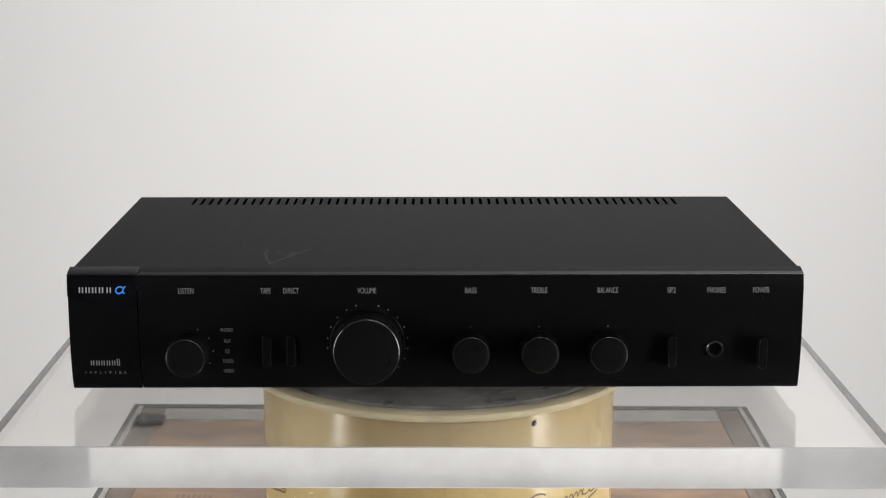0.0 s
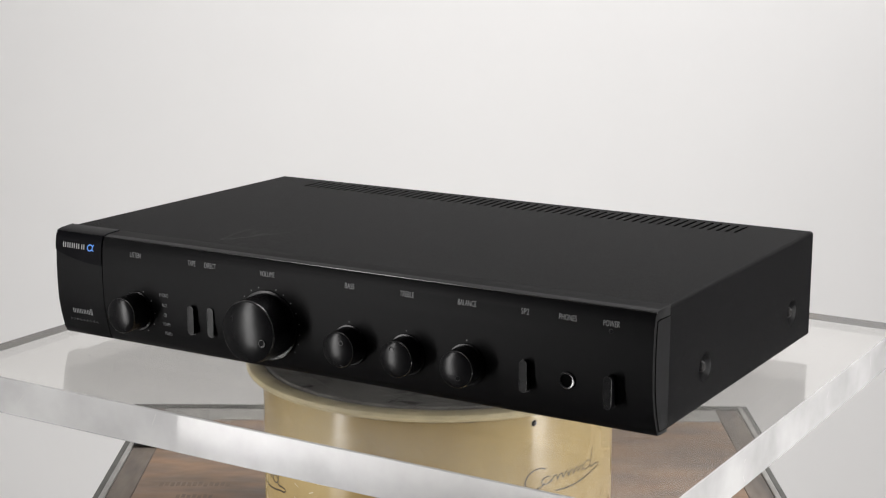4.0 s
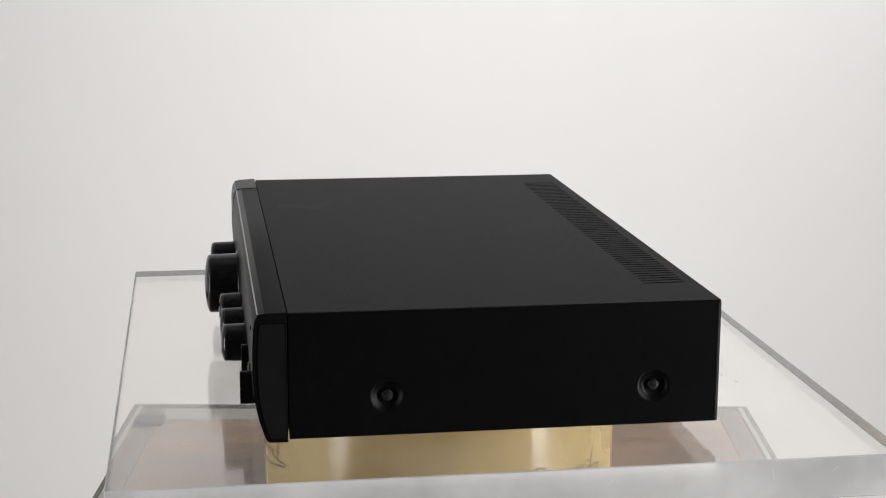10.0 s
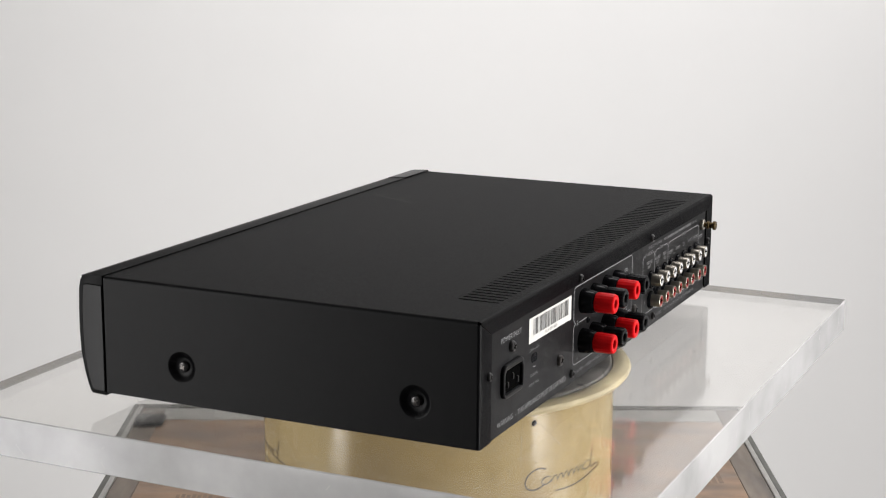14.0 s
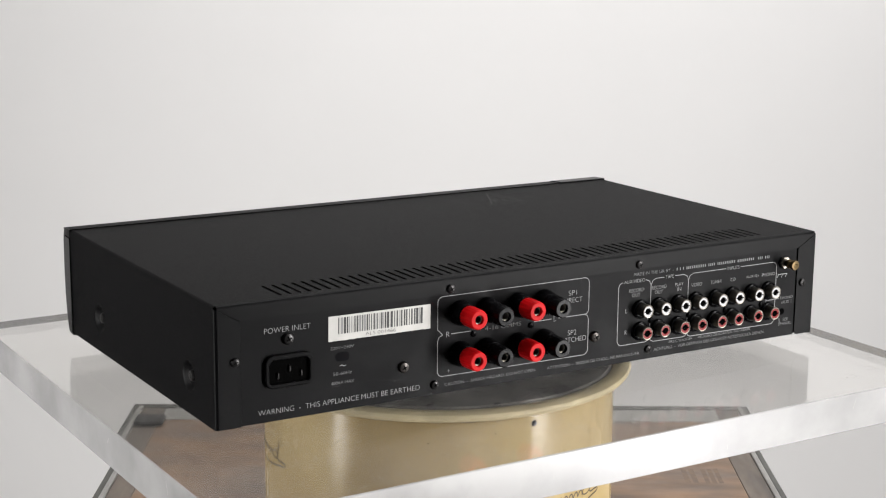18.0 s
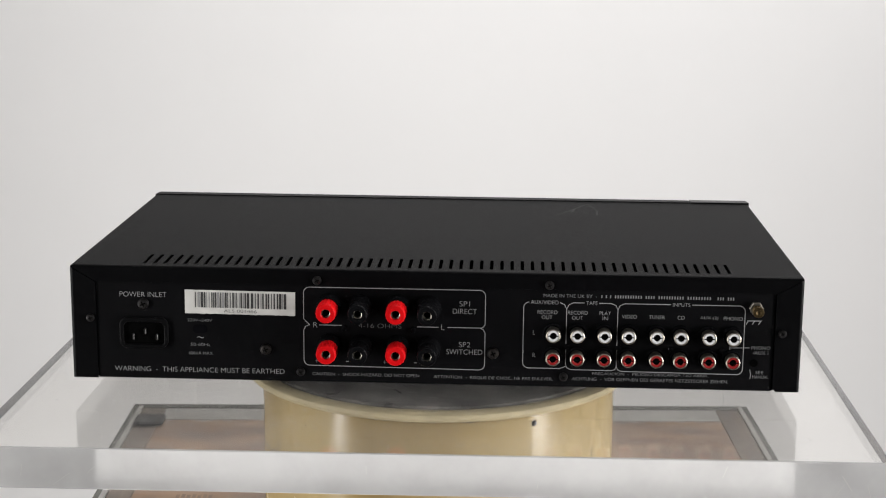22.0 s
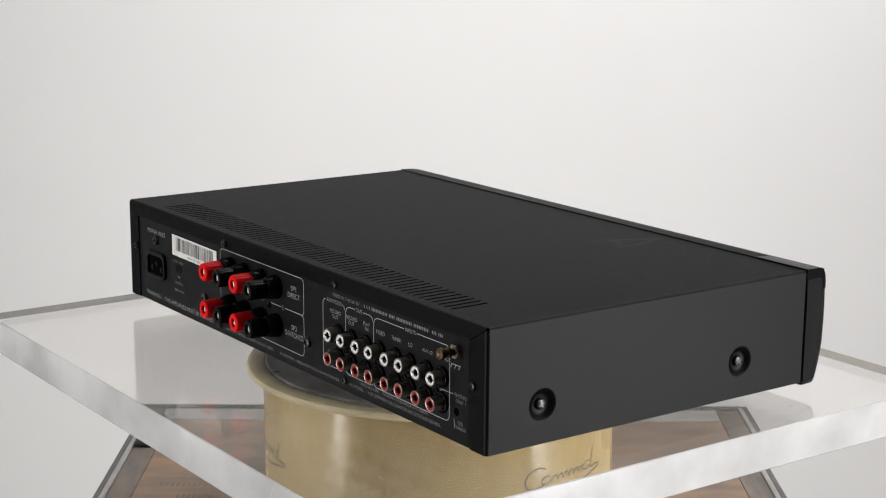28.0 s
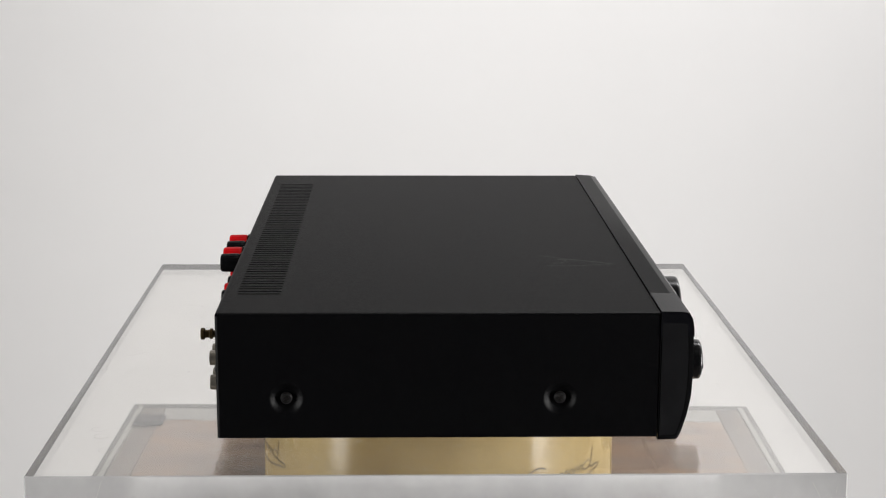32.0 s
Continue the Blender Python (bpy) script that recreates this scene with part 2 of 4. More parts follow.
def words(text, width, height, m, material, parent, label="", name="lettering"):
    """Flat lettering fitted to that width and cap height, centred on m's origin, facing along m's z."""
    cu = bpy.data.curves.new("text", "FONT")
    cu.body, cu.size, cu.align_x = text, 1.0, "LEFT"
    cu.offset = -0.017
    tmp = bpy.data.objects.new("text", cu)
    scene.collection.objects.link(tmp)
    me = bpy.data.meshes.new_from_object(tmp.evaluated_get(bpy.context.evaluated_depsgraph_get()))
    bpy.data.objects.remove(tmp)
    bpy.data.curves.remove(cu)
    co = np.array([v.co for v in me.vertices])
    lo, hi = co.min(0), co.max(0)
    sx, sy = width / max(1e-6, hi[0] - lo[0]), height / max(1e-6, hi[1] - lo[1])
    mid = (lo + hi) / 2
    for v in me.vertices:
        v.co = m @ Vector(((v.co.x - mid[0]) * sx, (v.co.y - mid[1]) * sy, 0.00012))
    me.name = name
    me.materials.append(material)
    ob = new(name, me)
    ob.parent = parent
    if label:
        ob["label"] = label
    return ob


def bars(spans, z0, z1, m, material, parent, name="printed_bar", label=""):
    """Printed bars (u0, u1) between two heights."""
    for u0, u1 in spans:
        bm = bmesh.new()
        bm.faces.new([bm.verts.new(m @ Vector((u, v, 0.00012))) for u, v in ((u0, z0), (u1, z0), (u1, z1), (u0, z1))])
        part(name, bm, material, parent, label)


# ---- the room ----
def structure(ob, label):
    return tagged(ob, label, "", "", "structure")


def room():
    structure(part("wall_north", box(-2.7, 2.7, 1.50, 1.60, 0, 3.0), M_WALL), "plain white studio wall behind the turntable")
    structure(part("floor", box(-2.7, 2.7, -3.3, 1.60, -0.1, 0.0), M_FLOOR), "plain white studio floor")
    structure(part("wall_east", box(2.6, 2.7, -3.2, 1.50, 0, 3.0), M_WALL), "plain white studio side wall")
    structure(part("wall_west", box(-2.7, -2.6, -3.2, 1.50, 0, 3.0), M_WALL), "plain white studio side wall")
    structure(part("wall_south", box(-2.7, 2.7, -3.3, -3.2, 0, 3.0), M_DARKWALL), "plain grey wall behind the camera")
    structure(part("ceiling", box(-2.7, 2.7, -3.3, 1.6, 3.0, 3.1), M_WALL), "plain white studio ceiling")


# ---- pedestal, drum, sheet ----
def pedestal():
    top = TABLE
    p = new("pedestal")
    p.location = (0.002, 0, 0)
    tagged(p, "square wooden pedestal with a dark border and pale edging", "pedestal")
    part("body", box(-0.255, 0.255, -0.262, 0.262, 0.0, top - 0.016, 0.002), M_WOOD_DARK, p)
    part("panel", box(-0.232, 0.232, -0.238, 0.226, top - 0.016, top, 0.0008), M_WOOD, p, "brown stained wooden inlay")
    for x0, x1, y0, y1 in ((-0.2515, -0.2322, -0.258, 0.258), (0.2322, 0.2515, -0.258, 0.258)):
        part("border", box(x0, x1, y0, y1, top - 0.016, top - 0.0004, 0.0008), M_WOOD_DARK, p)
    part("border", box(-0.232, 0.232, -0.258, -0.2382, top - 0.016, top - 0.0004, 0.0008), M_WOOD_DARK, p)
    part("white_strip", box(-0.232, 0.232, 0.2262, 0.2560, top - 0.016, top + 0.0002, 0.0008), M_TRIM, p, "pale painted strip along the edge")
    for x0, x1, y0, y1 in ((-0.2562, -0.2517, -0.2625, 0.2625), (0.2517, 0.2562, -0.2625, 0.2625)):
        part("edging", box(x0, x1, y0, y1, top - 0.016, top + 0.0006, 0.001), M_TRIM, p, "pale grey edging strip")
    for x0, x1 in ((-0.2612, -0.2564), (0.2564, 0.2612)):
        part("outer_edging", box(x0, x1, -0.2700, 0.2700, top - 0.018, top - 0.0005, 0.001), M_DARKTRIM, p)
    part("outer_edging", box(-0.2562, 0.2562, 0.2627, 0.2700, top - 0.018, top - 0.0005, 0.001), M_DARKTRIM, p)
    part("outer_edging", box(-0.2562, 0.2562, -0.2700, -0.2627, top - 0.018, top - 0.0005, 0.001), M_DARKTRIM, p)
    part("outer_edging", box(-0.2515, 0.2515, 0.2582, 0.2624, top - 0.016, top, 0.0008), M_DARKTRIM, p)
    rnd = random.Random(31)
    flat = Matrix.Translation((0, 0, top))
    for u0, u1, v0, v1, n in ((-0.2150, -0.1600, 0.1170, 0.1255, 13), (-0.1985, -0.1700, 0.0915, 0.0985, 7), (0.1890, 0.2010, 0.1270, 0.1600, 2), (0.2045, 0.2200, 0.1270, 0.1600, 3)):
        for k in range(n):
            a, b = u0 + (u1 - u0) * k / n, u0 + (u1 - u0) * (k + 0.68) / n
            d0, d1 = rnd.uniform(-0.0012, 0.0012), rnd.uniform(-0.0012, 0.0012)
            bm = bmesh.new()
            bm.faces.new([bm.verts.new(flat @ Vector((x, y, 0.00015))) for x, y in ((a, v0 + d0), (b, v0 + d1), (b, v1 + d1), (a, v1 + d0))])
            part("stencil_mark", bm, M_STENCIL, p, "worn dark stencil print")
    bm = bmesh.new()
    for _ in range(150):
        x, y = rnd.uniform(-0.205, 0.20), 0.2235 + rnd.gauss(0, 0.0022)
        r = rnd.uniform(0.0006, 0.0022)
        bm.faces.new([bm.verts.new((x + r * rnd.uniform(0.6, 1.3) * math.cos(q), min(0.2258, y + r * rnd.uniform(0.4, 0.9) * math.sin(q)), top + 0.00025)) for q in [math.tau * k / 7 for k in range(7)]])
    tagged(part("paint_specks", bm, M_TRIM, p, "dried pale paint along the strip"), kind="stuff")
    pad = part("rubber_pad", box(-0.251, -0.227, 0.207, 0.228, top + 0.0003, top + 0.0045, 0.002), M_RUBBER)
    pad.location = (0.002, 0, 0)
    tagged(pad, "small black rubber pad on the pedestal's corner", "rubber pad")


def script_mark(parent, a0, a1, z, tall):
    """A printed cursive flourish round the drum, from angle a0 to a1 (degrees from the camera's side)."""
    r = 0.1181

    def on(a, h):
        t = radians(a - 90)
        return Vector((r * math.cos(t), r * math.sin(t), h))

    def line(pts, w, name):
        bm = bmesh.new()
        prev = None
        for i, (a, h) in enumerate(pts):
            b = pts[min(i + 1, len(pts) - 1)]
            c = pts[max(i - 1, 0)]
            dx, dz = (b[0] - c[0]) * math.tau * r / 360, b[1] - c[1]
            ln = math.hypot(dx, dz) or 1
            sa, sz = -dz / ln * w / 2 / (math.tau * r / 360), dx / ln * w / 2
            pair = (bm.verts.new(on(a + sa, h + sz)), bm.verts.new(on(a - sa, h - sz)))
            if prev:
                bm.faces.new((prev[0], prev[1], pair[1], pair[0]))
            prev = pair
        part(name, bm, M_LOGO, parent, "brown cursive printed mark")
    span = a1 - a0
    # a large opening curl, slanted low arches, a closing bowl with a tall stem, and a hooked sweep below
    def at(u, h):
        return a0 + span * u + h * 110, z + h + tall * u
    line([at(0.13 + 0.125 * math.cos(q), 0.0045 + 0.0066 * math.sin(q)) for q in [radians(48 + 275 * i / 40) for i in range(41)]], 0.0011, "script_curl")
    line([at(0.245 + 0.055 * math.cos(q), 0.0022 + 0.0024 * math.sin(q)) for q in [radians(40 + 330 * i / 24) for i in range(25)]] + [at(0.305, 0.0003)], 0.0009, "script_bowl")
    line([at(0.31 + 0.43 * i / 96, 0.0003 + 0.0038 * abs(math.sin(math.pi * 6 * i / 96)) ** 0.8) for i in range(97)], 0.0009, "script_line")
    line([at(0.80 + 0.062 * math.cos(q), 0.0024 + 0.0026 * math.sin(q)) for q in [radians(30 + 320 * i / 24) for i in range(25)]], 0.0009, "script_bowl")
    line([at(0.865 + 0.004 * i / 8, 0.0005 + 0.0122 * i / 8) for i in range(9)], 0.0010, "script_stem")
    hook = [at(0.865, 0.0006), at(0.90, -0.0006), at(0.95, -0.0002), at(1.02, -0.0004), at(1.045, -0.0016), at(1.01, -0.0030), at(0.93, -0.0034)]
    line(hook + [at(0.93 - 0.55 * i / 14, -0.0034 - 0.0016 * math.sin(math.pi * i / 14) - 0.0028 * i / 14) for i in range(1, 15)], 0.0011, "script_sweep")


def drum():
    d = new("drum")
    d.location = (0, 0, TABLE)
    tagged(d, "yellowed cream enamel drum with a rolled rim standing on the pedestal", "drum")
    h = DRUM_TOP - TABLE
    part("body", lathe([(0, 0.0006), (0.116, 0.0006), (0.118, 0.003), (0.118, h - 0.0085), (0.1165, h - 0.0075), (0, h - 0.0075)], n=96), M_DRUM, d, "", True)
    part("rim", lathe([(0.1170, h - 0.0080), (0.1245, h - 0.0072), (0.1283, h - 0.0056), (0.1292, h - 0.0038), (0.1280, h - 0.0020), (0.1250, h - 0.0009), (0.1215, h - 0.0008), (0.1175, h - 0.0016), (0.1170, h - 0.0080)], n=96), M_RIM, d, "yellowed cream rolled rim", True)
    rnd = random.Random(21)
    a, bm = 0.0, bmesh.new()
    while a < 358:
        a1 = a + rnd.uniform(5, 22)
        w = rnd.uniform(0.0002, 0.0007)
        rows = []
        for k in range(9):
            g = radians(a + (a1 - a) * k / 8)
            hh = w * math.sin(math.pi * (k + 0.4) / 8.8)
            rows.append([bm.verts.new((r * math.cos(g), r * math.sin(g), v)) for r, v in ((0.11812, h - 0.0090 - hh), (0.1187, h - 0.0085), (0.1187, h - 0.0083 + hh * 0.3))])
        for p, q in zip(rows, rows[1:]):
            bm.faces.new((p[0], q[0], q[1], p[1]))
            bm.faces.new((p[1], q[1], q[2], p[2]))
        a = a1 + rnd.uniform(0.5, 5)
    tagged(part("rim_seam", bm, M_RUBBER, d, "broken dark line under the rim"), kind="stuff")
    # small chips and scuffs of the enamel
    bm = bmesh.new()
    for _ in range(90):
        g, v, ln, turn = rnd.uniform(0, math.tau), h - rnd.uniform(0.012, 0.075), rnd.uniform(0.0008, 0.006), rnd.uniform(-0.5, 0.5)
        w = rnd.uniform(0.0001, 0.00035)
        e = [(g + ln / 0.118 * math.cos(turn) * k / 3, v + ln * math.sin(turn) * k / 3) for k in range(4)]
        for (g0, v0), (g1, v1) in zip(e, e[1:]):
            bm.faces.new([bm.verts.new((0.11808 * math.cos(q), 0.11808 * math.sin(q), c)) for q, c in ((g0, v0 - w), (g1, v1 - w), (g1, v1 + w), (g0, v0 + w))])
    tagged(part("scuffs", bm, M_DRUM_SCUFF, d, "pale scuffs of the enamel"), kind="stuff")
    t = radians(-90 + 30.0)
    m = Matrix.Translation((0.118 * math.cos(t), 0.118 * math.sin(t), h - 0.0145)) @ Matrix.Rotation(t, 4, "Z") @ Matrix.Rotation(radians(90), 4, "Y")
    part("rivet", lathe([(0, 0.0012), (0.0012, 0.0010), (0.0019, 0.0002), (0.0021, -0.0006)], m, 20), M_SCREW, d, "small dark rivet", True)
    for a in (26.5, -91.0, 147.0):
        script_mark(d, a, a + 33.5, h - 0.0555, 0.0012)
    return d


def platter():
    p = new("platter")
    p.location = (0, 0, DRUM_TOP - 0.0070)
    tagged(p, "scuffed dark grey metal platter set in the drum's rim", "platter")
    part("disc", lathe([(0, 0), (0.1155, 0), (0.1165, 0.0008), (0.1165, 0.0058), (0.1155, 0.0068), (0, 0.0068)], n=96), M_PLATTER, p, "", True)
    rnd = random.Random(4)
    bm = bmesh.new()
    top = Matrix.Translation((0, 0, 0.0068))
    for _ in range(480):
        a, r = rnd.uniform(0, math.tau), 0.114 * math.sqrt(rnd.uniform(0.1, 1))
        ln, turn, bend = rnd.uniform(0.001, 0.010), rnd.uniform(0, math.tau), rnd.uniform(-1.2, 1.2)
        pts, x, y = [], r * math.cos(a), r * math.sin(a)
        for i in range(6):
            pts.append((x, y))
            x, y, turn = x + ln / 5 * math.cos(turn), y + ln / 5 * math.sin(turn), turn + bend / 5
        if max(math.hypot(*q) for q in pts) < 0.115:
            stroke(pts, rnd.uniform(0.0001, 0.00035), top, bm, lift=0.00006)
    smear = bmesh.new()
    for _ in range(46):
        a, r, w = rnd.uniform(0, math.tau), 0.109 * math.sqrt(rnd.uniform(0.25, 1)), rnd.uniform(0.0006, 0.0030)
        turn, ln = a + math.pi / 2 + rnd.uniform(-0.8, 0.8), rnd.uniform(0.008, 0.035)
        pts = [(r * math.cos(a) + (u - 0.5) * ln * math.cos(turn), r * math.sin(a) + (u - 0.5) * ln * math.sin(turn)) for u in (0, 0.3, 0.7, 1)]
        if max(math.hypot(*q) for q in pts) < 0.113:
            stroke(pts, w, top, smear, lift=0.00003)
    tagged(part("smears", smear, M_SMEAR, p, "dull pale smears on the metal"), kind="stuff")
    for r0, a0 in ((0.055, 0.4), (0.070, 2.6), (0.088, 4.2)):
        stroke([(0.02 + r0 * 0.35 * math.cos(a0 + i * 0.14), r0 + r0 * 0.2 * math.sin(a0 + i * 0.14)) for i in range(26)], 0.00025, top, bm, lift=0.00006)
    tagged(part("scratches", bm, M_SCRATCH, p, "fine pale scratches"), kind="stuff")
    return p


def acrylic():
    s = new("acrylic_sheet")
    s.location = (0, 0, DRUM_TOP)
    tagged(s, "thick clear acrylic sheet with scratched top lying on the platter", "acrylic sheet")
    ob = part("slab", box(-0.2530, 0.2515, -0.2090, 0.2212, 0.0001, SHEET, 0.0006, 1), (M_ACRYLIC, M_PALE_EDGE), s)
    ob.visible_shadow = False
    for f in ob.data.polygons:
        f.material_index = 1 if abs(f.normal.z) < 0.9 else 0
    rnd = random.Random(9)
    bm = bmesh.new()
    top = Matrix.Translation((0, 0, SHEET))
    for _ in range(400):
        x, y = rnd.uniform(-0.245, 0.243), rnd.uniform(-0.200, 0.212)
        ln, turn, bend = rnd.uniform(0.0008, 0.0065) * (3 if rnd.random() < 0.08 else 1), rnd.uniform(0, math.tau), rnd.uniform(-0.45, 0.45)
        pts = []
        for i in range(5):
            pts.append((x, y))
            x, y, turn = x + ln / 4 * math.cos(turn), y + ln / 4 * math.sin(turn), turn + bend / 4
        if all(-0.25 < q[0] < 0.249 and -0.205 < q[1] < 0.217 for q in pts):
            stroke(pts, rnd.uniform(0.00006, 0.00019), top, bm, lift=0.00004)
    for _ in range(16):
        x, y, turn = rnd.uniform(-0.24, 0.20), rnd.uniform(-0.19, 0.20), rnd.uniform(0, math.tau)
        ln, bend = rnd.uniform(0.02, 0.085), rnd.uniform(-0.12, 0.12)
        pts = []
        for i in range(9):
            pts.append((x, y))
            x, y, turn = x + ln / 8 * math.cos(turn), y + ln / 8 * math.sin(turn), turn + bend / 8
        if all(-0.25 < q[0] < 0.249 and -0.205 < q[1] < 0.217 for q in pts):
            stroke(pts, rnd.uniform(0.00007, 0.00014), top, bm, lift=0.00004)
    # ring marks left by something set down
    for i in (0, 1, 3):
        cx, cy = -0.176 - 0.012 * i, 0.196 - 0.0035 * i
        stroke([(cx + 0.0042 * math.cos(math.tau * k / 20), cy + 0.0042 * math.sin(math.tau * k / 20)) for k in range(16 + i % 3)], 0.0002, top, bm, lift=0.00004)
    tagged(part("scratches", bm, M_SCRATCH, s, "fine pale scratches and dust"), kind="stuff")
    specks = bmesh.new()
    for _ in range(70):
        x, y, r = rnd.uniform(-0.245, 0.243), rnd.uniform(-0.203, 0.214), rnd.uniform(0.0003, 0.0009)
        specks.faces.new([specks.verts.new((x + r * rnd.uniform(0.5, 1.2) * math.cos(q), y + r * rnd.uniform(0.5, 1.2) * math.sin(q), SHEET + 0.00005)) for q in [math.tau * k / 6 for k in range(6)]])
    tagged(part("specks", specks, M_SPECK, s, "small dark specks of dirt"), kind="stuff")
    # short pale lines on the edges, more of them near the corners
    marks = bmesh.new()
    sides = ((Matrix.Translation((0, -0.2090, 0)) @ Matrix.Rotation(radians(90), 4, "X"), -0.2520, 0.2505), (Matrix.Translation((0, 0.2212, 0)) @ Matrix.Rotation(radians(180), 4, "Z") @ Matrix.Rotation(radians(90), 4, "X"), -0.2505, 0.2520),
             (Matrix.Translation((0.2515, 0, 0)) @ Matrix.Rotation(radians(90), 4, "Z") @ Matrix.Rotation(radians(90), 4, "X"), -0.2080, 0.2200), (Matrix.Translation((-0.2530, 0, 0)) @ Matrix.Rotation(radians(-90), 4, "Z") @ Matrix.Rotation(radians(90), 4, "X"), -0.2200, 0.2080))
    for m, u0, u1 in sides:
        for _ in range(11):
            u = rnd.choice((u0 + rnd.uniform(0, 0.08), u1 - rnd.uniform(0, 0.08), rnd.uniform(u0, u1)))
            v, ln, turn = rnd.uniform(0.002, 0.020), rnd.uniform(0.002, 0.012), radians(rnd.uniform(35, 145))
            du, dv = ln * math.cos(turn), ln * math.sin(turn)
            pts = [(u + du * k / 3, v + dv * k / 3) for k in range(4)]
            if all(u0 < q[0] < u1 and 0.001 < q[1] < SHEET - 0.001 for q in pts):
                stroke(pts, rnd.uniform(0.00012, 0.0003), m, marks, lift=0.00005)
    tagged(part("edge_marks", marks, M_SCRATCH, s, "short pale lines on the edges"), kind="stuff")
    return s


# ---- the amplifier; its own space has x across, y to the rear, z up from the underside of its case ----
X0, X1, YF, YR, ZT = -0.2193, 0.2148, -0.1128, 0.1246, 0.0690
FACE = [(-0.1135, 0.0695), (-0.1250, 0.0690), (-0.1285, 0.0681), (-0.1303, 0.0652), (-0.1312, 0.0600), (-0.1318, 0.0480), (-0.1319, 0.0360), (-0.1312, 0.0220), (-0.1290, 0.0110), (-0.1264, 0.0025), (-0.1250, -0.0011), (-0.1236, -0.0022), (-0.1135, -0.0022)]


def face_y(z):
    """Where the bowed front lies at that height."""
    for (y0, z0), (y1, z1) in zip(FACE[2:], FACE[3:]):
        if z1 <= z <= z0:
            return y0 + (y1 - y0) * (z0 - z) / (z0 - z1)
    return -0.131


def on_front(x, z):
    """Axes lying on the front: x across, y up, z out of it."""
    lean = math.atan2(face_y(z + 0.003) - face_y(z - 0.003), 0.006)
    return Matrix.Translation((x, face_y(z), z)) @ Matrix.Rotation(radians(90) - lean, 4, "X")


TILT = 0.0045  # the case leans this much, rising towards +x


def lean(x):
    """How far the prints of that field of the rear lie from the case's own level."""
    return -TILT * (0.14 if x > 0.08 else 0.02 if x > -0.045 else -0.125)


def on_rear(x, z, out=0.0, own=True):
    """The same on the rear, read from behind."""
    z += lean(x) if own and abs(x) > 1e-6 else 0.0
    return Matrix.Translation((x, YR + out, z)) @ Matrix.Rotation(radians(180), 4, "Z") @ Matrix.Rotation(radians(90), 4, "X")


def slab(x0, x1, profile, bev=0.0004, taper=(0.0, 0.0)):
    """A bar with that (y, z) section; taper: how far each end draws in, per metre towards the front."""
    bm = bmesh.new()
    a = [bm.verts.new((x0 + taper[0] * (YF - y), y, z)) for y, z in profile]
    b = [bm.verts.new((x1 - taper[1] * (YF - y), y, z)) for y, z in profile]
    n = len(profile)
    ends = [bm.faces.new(a), bm.faces.new(list(reversed(b)))]
    for i in range(n):
        bm.faces.new((a[i - 1], a[i], b[i], b[i - 1]))
    if bev:
        edges = [e for f in ends for e in f.edges]
        bmesh.ops.bevel(bm, geom=edges, offset=bev, segments=2, profile=0.5, affect="EDGES")
    return bm


